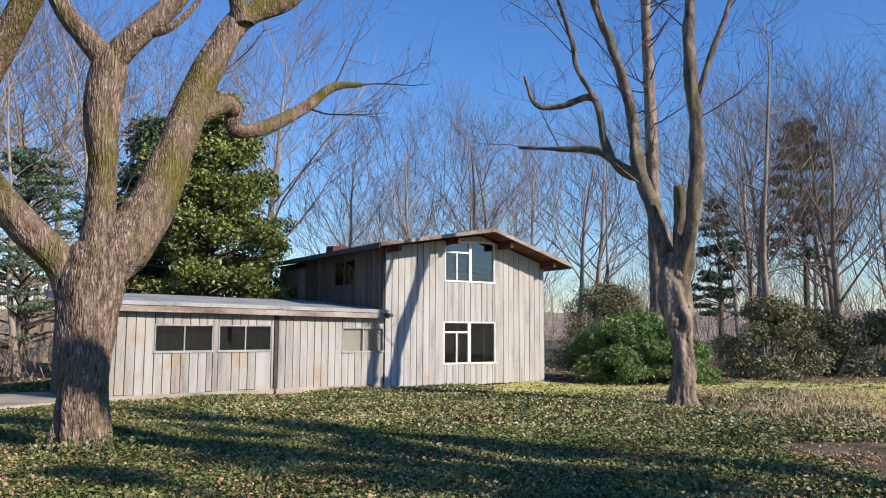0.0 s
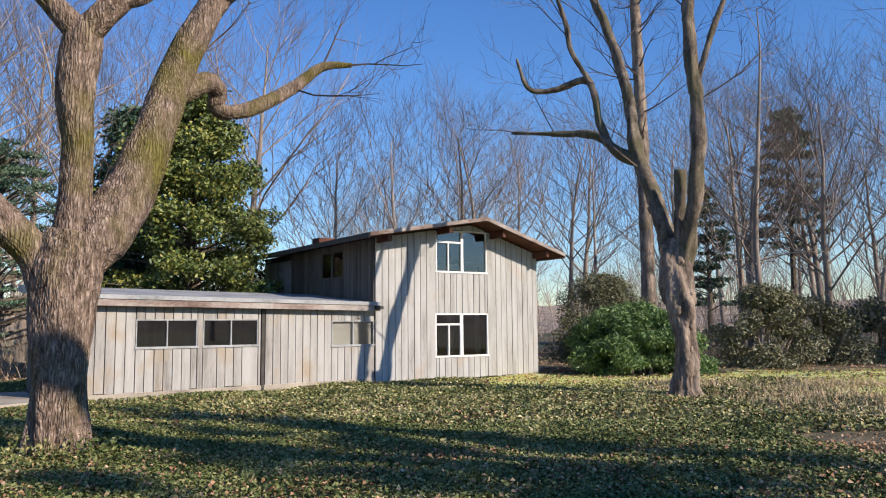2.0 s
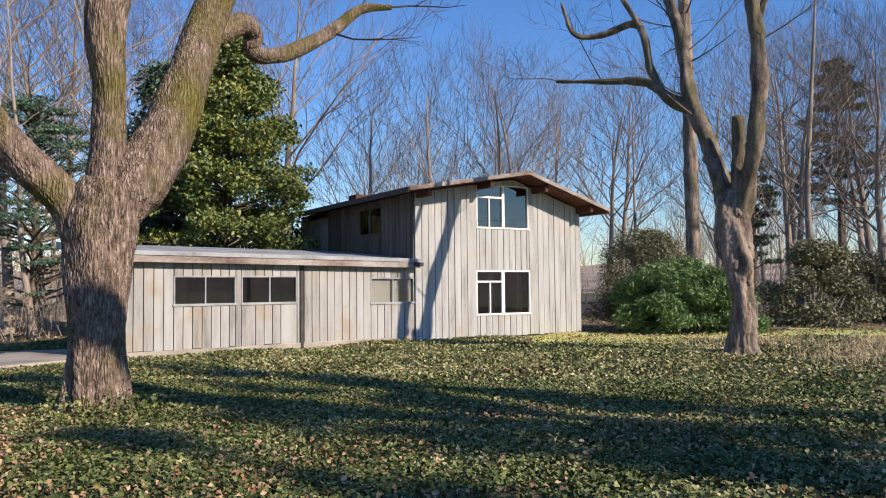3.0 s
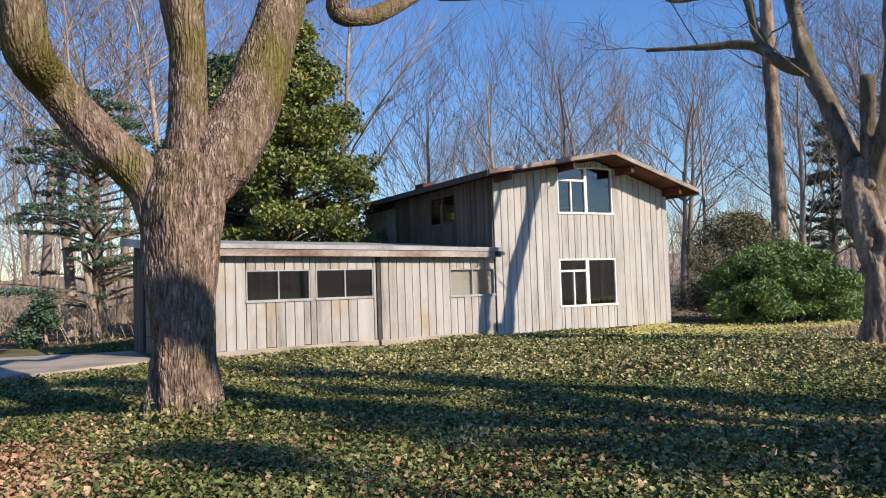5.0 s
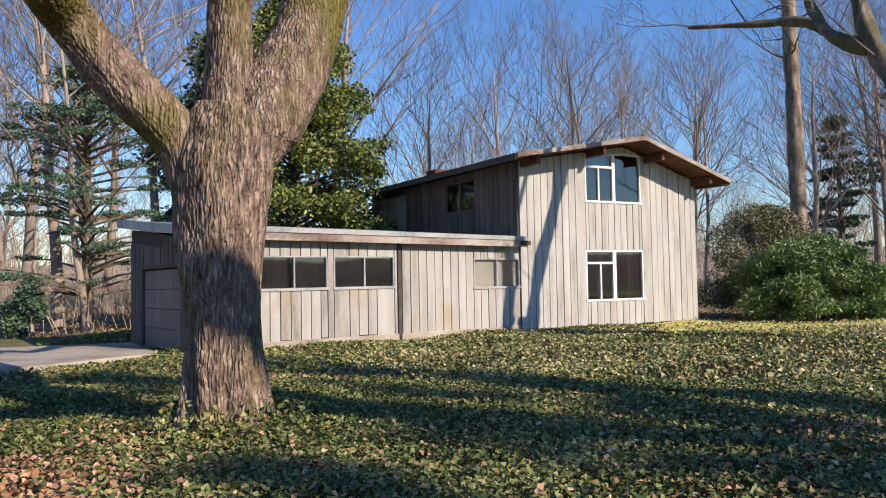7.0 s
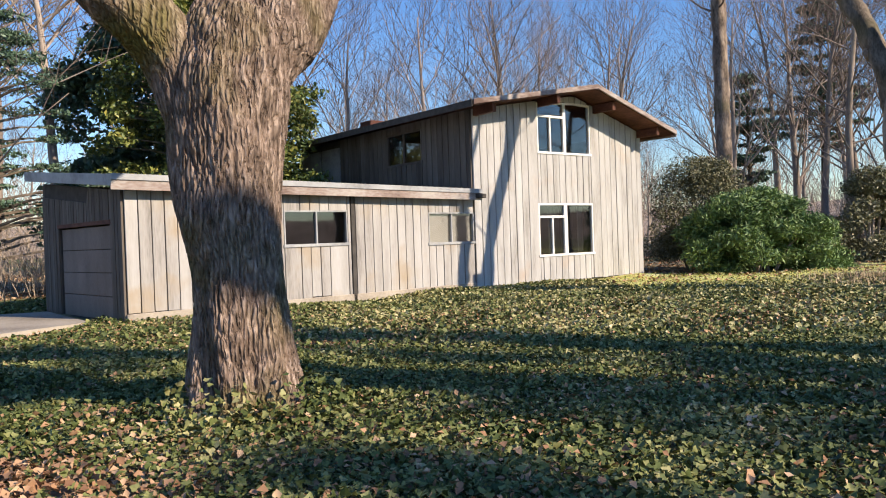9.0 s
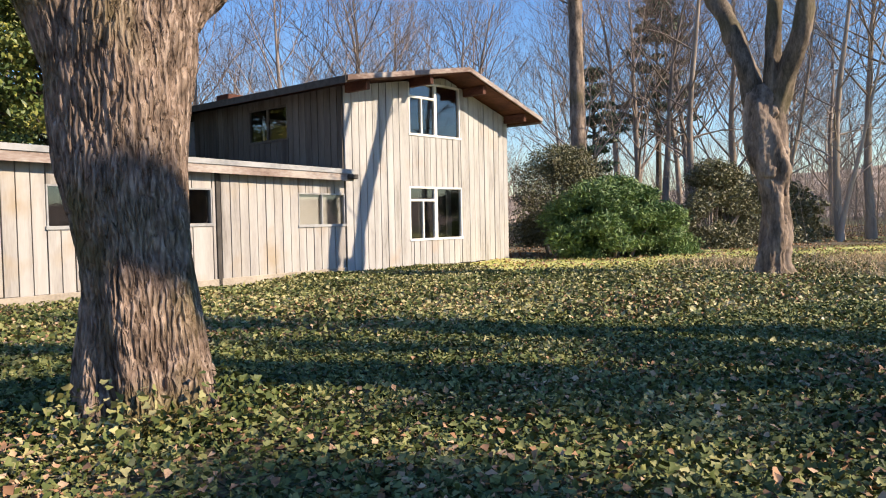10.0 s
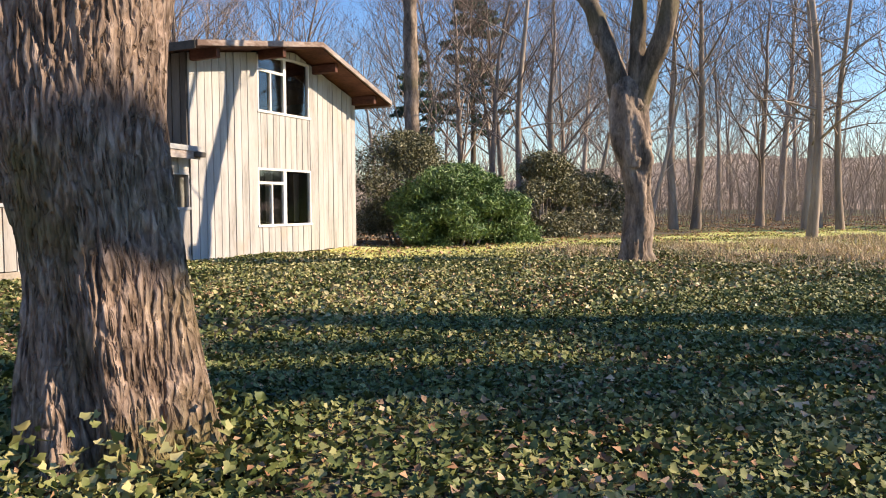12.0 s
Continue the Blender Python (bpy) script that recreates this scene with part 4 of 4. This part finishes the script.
def evergreen(name, label, x, y, h, rx, seed, leaves, size, material, lo=0.1, trunk=0.25, n=90, lobe=(0.7, 1.3), peak=1.3, tilt=1.2, flat=1.0):
    t = empty(name, pose(x, y, float(ground_z(x, y))))
    bag = ([], [])
    tube(*bag, [(0, 0, -0.3), (0.1, 0, h * 0.4), (0, 0.1, h * 0.95)], [trunk, trunk * 0.7, 0.04], 9)
    lobes = [(*l[:5], l[5] * flat) for l in lobes_of(seed, n, rx, rx, h, lo, lobe, peak)]
    for l in lobes:
        tube(*bag, [(0, 0, max(l[2] - 0.5, 0.3)), (l[0] * 0.6, l[1] * 0.6, l[2] - 0.1), (l[0], l[1], l[2])], [0.06, 0.04, 0.015], 4)
    put("trunk", mesh_of("trunk", *bag), M_MOSSLIMB, t)
    c, s, g = leafy_cloud(seed, leaves, lobes, size, 0.5)
    put("crown", leaf_mesh("crown", c, s, g, tilt, 1.7, 0.4), material, t)["kind"] = "stuff"
    return tagged(t, label, "tree")


evergreen("holly_tree", "dense dark green holly tree behind the garage", -10.2, 33.5, 12.6, 4.0, 31, 70000, 0.1, M_HOLLY, 0.16, 0.25, 210, (0.4, 0.95), 1.5)
evergreen("holly_tree", "second dark evergreen behind the garage", -14.3, 37.5, 12.5, 3.2, 32, 26000, 0.15, M_PINE, 0.2, 0.25, 80, (0.7, 1.2), 1.4)
evergreen("hemlock_tree", "open evergreen with drooping layered branches", -16.6, 30.5, 9.5, 4.2, 33, 22000, 0.065, M_PINE, 0.2, 0.2, 120, (0.3, 0.75), 1.2, 1.2, 0.3)
evergreen("pine_tree", "tall blue-green pine in the wood", 30.0, 64, 20, 3.6, 34, 9000, 0.17, M_PINE, 0.4, 0.3, 75, (0.4, 1.1), 1.3, 1.2, 0.4)
evergreen("pine_tree", "tall blue-green pine in the wood", 20.0, 56, 12, 2.2, 35, 6000, 0.16, M_PINE, 0.3, 0.25, 60, (0.3, 0.8), 1.3, 1.2, 0.45)
evergreen("fir_tree", "dark fir at the far edge of the lawn", 43, 27, 7.5, 3.0, 36, 14000, 0.16, M_PINE, 0.04, 0.2, 70, (0.6, 1.1), 1.05)
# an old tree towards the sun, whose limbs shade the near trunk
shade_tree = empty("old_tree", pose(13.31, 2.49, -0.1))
bark_limb("trunk", [(13.31, 2.49, -0.4, 0.5), (13.21, 2.51, 4.0, 0.36), (13.02, 2.4, 9.0, 0.32), (12.93, 2.29, 14.0, 0.2)], 20, 0.2, 0.03, M_BARK, shade_tree, 4.0, 0.1, 3)
bark_limb("limb", [(13.11, 2.46, 8.6, 0.3), (12.68, 1.76, 11.0, 0.36), (11.98, 0.69, 12.6, 0.38), (11.19, -0.5, 13.6, 0.3), (10.5, -1.67, 15.5, 0.2)], 18, 0.2, 0.03, M_BARK, shade_tree, 4.0, 0.1, 4)
bark_limb("limb", [(13.21, 2.51, 6.5, 0.25), (13.6, 3.66, 9.0, 0.22), (14.28, 4.93, 12.0, 0.16), (14.62, 5.57, 15.0, 0.1)], 18, 0.2, 0.03, M_BARK, shade_tree, 4.0, 0.1, 5)
tagged(shade_tree, "old bare tree standing behind on the lawn", "tree")
# evergreens towards the sun, whose long shadows cross the lawn
for i, (across, off, tall, wide) in enumerate(((8.3, 24, 22, 0.4), (9.0, 17, 19, 0.22), (10.4, 29, 23, 0.34), (11.8, 20, 20, 0.3), (6.2, 30, 22, 0.2))):
    evergreen("cedar_tree", "narrow dark cedar beside the lawn", across * 0.558 + off * 0.83, across * 0.83 - off * 0.558, tall, wide, 71 + i, 4000, 0.16, M_PINE, 0.02, 0.2, 60, (0.3, 0.65), 3.0)

# brush and far hillside
g = np.random.default_rng(5)
hv, hf, seg = [], [], 90
for ring, (rad, h) in enumerate(((95, -1.0), (110, 1.5), (128, 3.5), (155, 6.0))):
    for i in range(seg + 1):
        a = math.radians(360 * i / seg)
        hh = h + (2.0 * noise.noise(Vector((math.cos(a) * 9, math.sin(a) * 9, ring * 3.0))) if ring else 0)
        deg = 360 * i / seg
        if ring:
            hh += h * 0.7 * max(0.0, min(1.0, (54 - deg) / 12)) if deg < 180 else 0.0
        hv.append((rad * math.cos(a), 20 + rad * math.sin(a), hh))
for r in range(3):
    for i in range(seg):
        q = r * (seg + 1) + i
        hf.append((q, q + 1, q + seg + 2, q + seg + 1))
tagged(put("hillside", mesh_of("hillside", hv, hf), M_HILL, smooth=True), "brown wooded hillside beyond the trees", "hill", kind="structure")


def brush(name, label, n, x0, x1, y0, y1, h, seed, keep, r=0.016, deep=1, kids=5, rise=None):
    rr, bag = random.Random(seed), ([], [])
    for _ in range(n):
        x, y = rr.uniform(x0, x1), rr.uniform(y0, y1)
        if not keep(x, y):
            continue
        grow(rr, (x, y, (rise(x, y) if rise else float(ground_z(x, y))) - 0.05), (rr.uniform(-0.4, 0.4) * 4 / (3 + h), rr.uniform(-0.4, 0.4) * 4 / (3 + h), 1), h * rr.uniform(0.5, 1.3), r, deep, 0.5, kids, bag, bag, 0.3, 3, 0.25)
    return tagged(put(name, mesh_of(name, *bag), M_BRUSH), label, "brush", kind="stuff")


brush("brush", "tangled brown undergrowth of the winter wood", 1700, -60, 75, 40, 80, 3.2, 41, lambda x, y: y > 44 or x > 20 or x < -14)
brush("brush", "tangled brown undergrowth beside the driveway", 420, -34, -15, 28, 42, 1.8, 42, lambda x, y: True)
brush("brush", "pale thicket beyond the open wood", 900, 30, 95, 34, 75, 5.0, 45, lambda x, y: y < 0.75 * x + 14)
brush("brush", "bare saplings at the wood's edge", 420, 13, 60, 34, 56, 4.0, 43, lambda x, y: True)


def hill_z(x, y):
    return float(np.interp(math.hypot(x, y - 20), (95, 110, 128, 155), (-1, 1.5, 3.5, 6))) - 1.5


brush("far_wood", "countless thin bare trees on the far hillside", 1400, -125, 150, 40, 160, 11, 44, lambda x, y: 78 < math.hypot(x, y - 20) < 150, 0.1, 1, 9, hill_z)

# ---- ivy, grass and fallen leaves ----
def strewn(name, label, n, xr, yr, size, material, seed, lift, tilt, keep=None, long=1.25, power=1.0, lobed=False):
    q = np.random.default_rng(seed)
    x = q.uniform(*xr, n)
    y = yr[0] + (yr[1] - yr[0]) * q.random(n) ** power
    ok = np.ones(n, bool)
    loc = HOUSE.inverted()
    for mm, a, b, c, d in ((HOUSE.inverted(), -0.05, 7.4, -0.03, 10), (GARAGE.inverted(), -9.7, 0.1, -0.07, 5)):
        u = mm[0][0] * x + mm[0][1] * y + mm[0][3]
        v = mm[1][0] * x + mm[1][1] * y + mm[1][3]
        ok &= ~((u > a) & (u < b) & (v > c) & (v < d))
    ok &= (np.hypot(x + 5.77, y - 12.6) > 0.4) & (np.hypot(x - 6.66, y - 21.52) > 0.33)
    if keep:
        ok &= keep(x, y, q)
    x, y = x[ok], y[ok]
    z = ground_z(x, y) + q.random(len(x)) * lift
    s = size * q.uniform(0.55, 1.45, len(x))
    return tagged(put(name, leaf_mesh(name, np.stack([x, y, z], 1), s, q, tilt, long, 0.0, lobed), material), label, "leaves" if "leaves" in name else "plants", kind="stuff")


def patchy(x, y, f, o):
    return 0.5 + 0.25 * (np.sin(x * f + o) * np.cos(y * f * 1.3 - o) + np.sin(x * f * 2.3 - y * f * 1.7 + o * 2))


drive_clear = lambda x, y: ~((x < -10.2) & (y > 15.6) & (y < 24.8) & (x > -24) & (y > 15.6 + (x + 13.4) * 1.5))
lawn = lambda x, y: 1 / (1 + np.exp(-((y - 0.25 * x) - 23.5) * 1.2)) * (x > 1.5) + 0.9 * (x > 10 + 0.2 * (y - 18)) * (y > 16)
drift = lambda x, y: np.clip((-3.8 - 0.62 * (y - 8) - x) * 0.8, 0, 0.88) * (y < 11.6)
ivy_keep = lambda x, y, q: drive_clear(x, y) & (q.random(len(x)) > drift(x, y)) & (q.random(len(x)) > np.clip(lawn(x, y), 0, 0.93))
thick_ivy = lambda x, y, q: ivy_keep(x, y, q) & (q.random(len(x)) < 0.5 + 0.85 * patchy(x, y, 1.1, 1.0))
strewn("ivy", "glossy green ivy with lobed leaves covering the ground", 200000, (-12, 6), (8.5, 16), 0.042, M_IVY, 51, 0.11, 0.55, thick_ivy, lobed=True)
strewn("ivy", "glossy green ivy with lobed leaves at the walk's edge", 80000, (-9, 5), (2.5, 9.5), 0.046, M_IVY, 56, 0.11, 0.55, thick_ivy, lobed=True)
strewn("ivy", "glossy green ivy covering the ground further off", 150000, (-15, 22), (14.5, 30), 0.06, M_IVY, 52, 0.09, 0.75, ivy_keep)
# pale leaves thicken across the sun's way, painting the sunlit part of the lawn
strewn("ivy", "ivy on the open lawn with sunlight put into its pale yellow colour", 90000, (-6, 22), (14.5, 29), 0.06, M_IVYLIT, 57, 0.1, 0.7, lambda x, y, q: ivy_keep(x, y, q) & (q.random(len(x)) < np.clip((0.558 * x + 0.83 * y - 11.0) * 0.3, 0, 1) * (0.3 + 0.7 * patchy(x, y, 0.7, 3.0))))
strewn("fallen_leaves", "dry brown fallen leaves lying among the ivy", 70000, (-12, 8), (2.5, 13), 0.042, M_DEAD, 53, 0.13, 0.6, lambda x, y, q: drive_clear(x, y) & (q.random(len(x)) < 0.15 + 0.85 * patchy(x, y, 0.9, 4.0) ** 2))
strewn("fallen_leaves", "small dry leaves lying on the open lawn", 60000, (-14, 16), (12.5, 22), 0.036, M_DEAD, 59, 0.1, 0.6, lambda x, y, q: drive_clear(x, y) & (q.random(len(x)) < 0.15 + 0.85 * patchy(x, y, 0.9, 4.0) ** 2))
strewn("fallen_leaves", "thick drift of dry red-brown leaves", 60000, (-13, -3), (3.5, 12), 0.05, M_DEAD, 54, 0.1, 0.6, lambda x, y, q: drive_clear(x, y) & (q.random(len(x)) < drift(x, y)))
strewn("fallen_leaves", "dry leaves on the floor of the wood", 40000, (-34, 60), (26, 60), 0.085, M_DEAD, 55, 0.05, 0.5, drive_clear and (lambda x, y, q: drive_clear(x, y) & (y > 24 + 0.2 * np.abs(x))))

climb = np.random.default_rng(58)
ca, cr = climb.uniform(0, 6.283, 1500), climb.uniform(0.42, 0.85, 1500)
cz = -0.5 + climb.random(1500) ** 2 * 0.5 * np.clip(1.2 - cr, 0.2, 1)
tagged(put("ivy", leaf_mesh("ivy", np.stack([-5.77 + np.cos(ca) * cr, 12.62 + np.sin(ca) * cr, cz], 1), 0.045 * climb.uniform(0.8, 1.6, 1500), climb, 1.0, lobed=True), M_IVY), "ivy climbing the foot of the old tree", "plants", kind="stuff")

nx, ny = 130, 80
lx, ly = np.meshgrid(np.linspace(1, 53, nx), np.linspace(15, 47, ny))
edge = lawn(lx, ly) * (ly < 29.5 + 0.12 * lx + 1.2 * np.sin(lx * 0.6)) * (np.hypot(lx - 34, ly - 27.6) > 4) + 0.12 * np.sin(lx * 3.1 + ly * 1.7) * np.cos(ly * 2.3)
lv = np.stack([lx, ly, ground_z(lx, ly) + 0.014], -1).reshape(-1, 3).tolist()
lf = [(i * nx + j, i * nx + j + 1, (i + 1) * nx + j + 1, (i + 1) * nx + j) for i in range(ny - 1) for j in range(nx - 1) if edge[i, j] > 0.5]
tagged(put("lawn", mesh_of("lawn", lv, lf), M_LAWN, smooth=True), "sunlit yellow-green lawn at the wood's edge", "lawn", kind="structure")


def blades(name, label, n, xr, yr, h, material, seed, keep, lean=0.35):
    """Upright grass blades."""
    q = np.random.default_rng(seed)
    x, y = q.uniform(*xr, n), q.uniform(*yr, n)
    ok = keep(x, y, q)
    x, y = x[ok], y[ok]
    n = len(x)
    z = ground_z(x, y)
    a, hh = q.uniform(0, 6.283, n), h * q.uniform(0.4, 1.4, n)
    w = 0.012 + 0.02 * h
    lx, ly = q.normal(size=n) * lean * hh, q.normal(size=n) * lean * hh
    c, s = np.cos(a) * w, np.sin(a) * w
    v = np.stack([np.stack([x - c, y - s, z - 0.01], 1), np.stack([x + c, y + s, z - 0.01], 1), np.stack([x + lx, y + ly, z + hh], 1)], 1).reshape(-1, 3)
    me = mesh_of(name, v.tolist(), (np.arange(n * 3).reshape(-1, 3)).tolist())
    return tagged(put(name, me, material), label, "grass", kind="stuff")


blades("lawn_grass", "short sunlit yellow-green lawn grass", 90000, (1, 40), (17, 40), 0.06, M_GRASS, 61, lambda x, y, q: (q.random(len(x)) < 0.6 * np.clip(lawn(x, y), 0, 1)) & (y < 31 + 0.1 * x))
blades("dry_grass", "pale dry grass tufts", 90000, (6, 34), (12, 26), 0.2, M_STRAW, 62, lambda x, y, q: (q.random(len(x)) < 0.9 * patchy(x, y, 0.6, 2.0) * np.clip((x - 6 - 0.3 * (20 - y)) / 3, 0, 1)), 0.5)
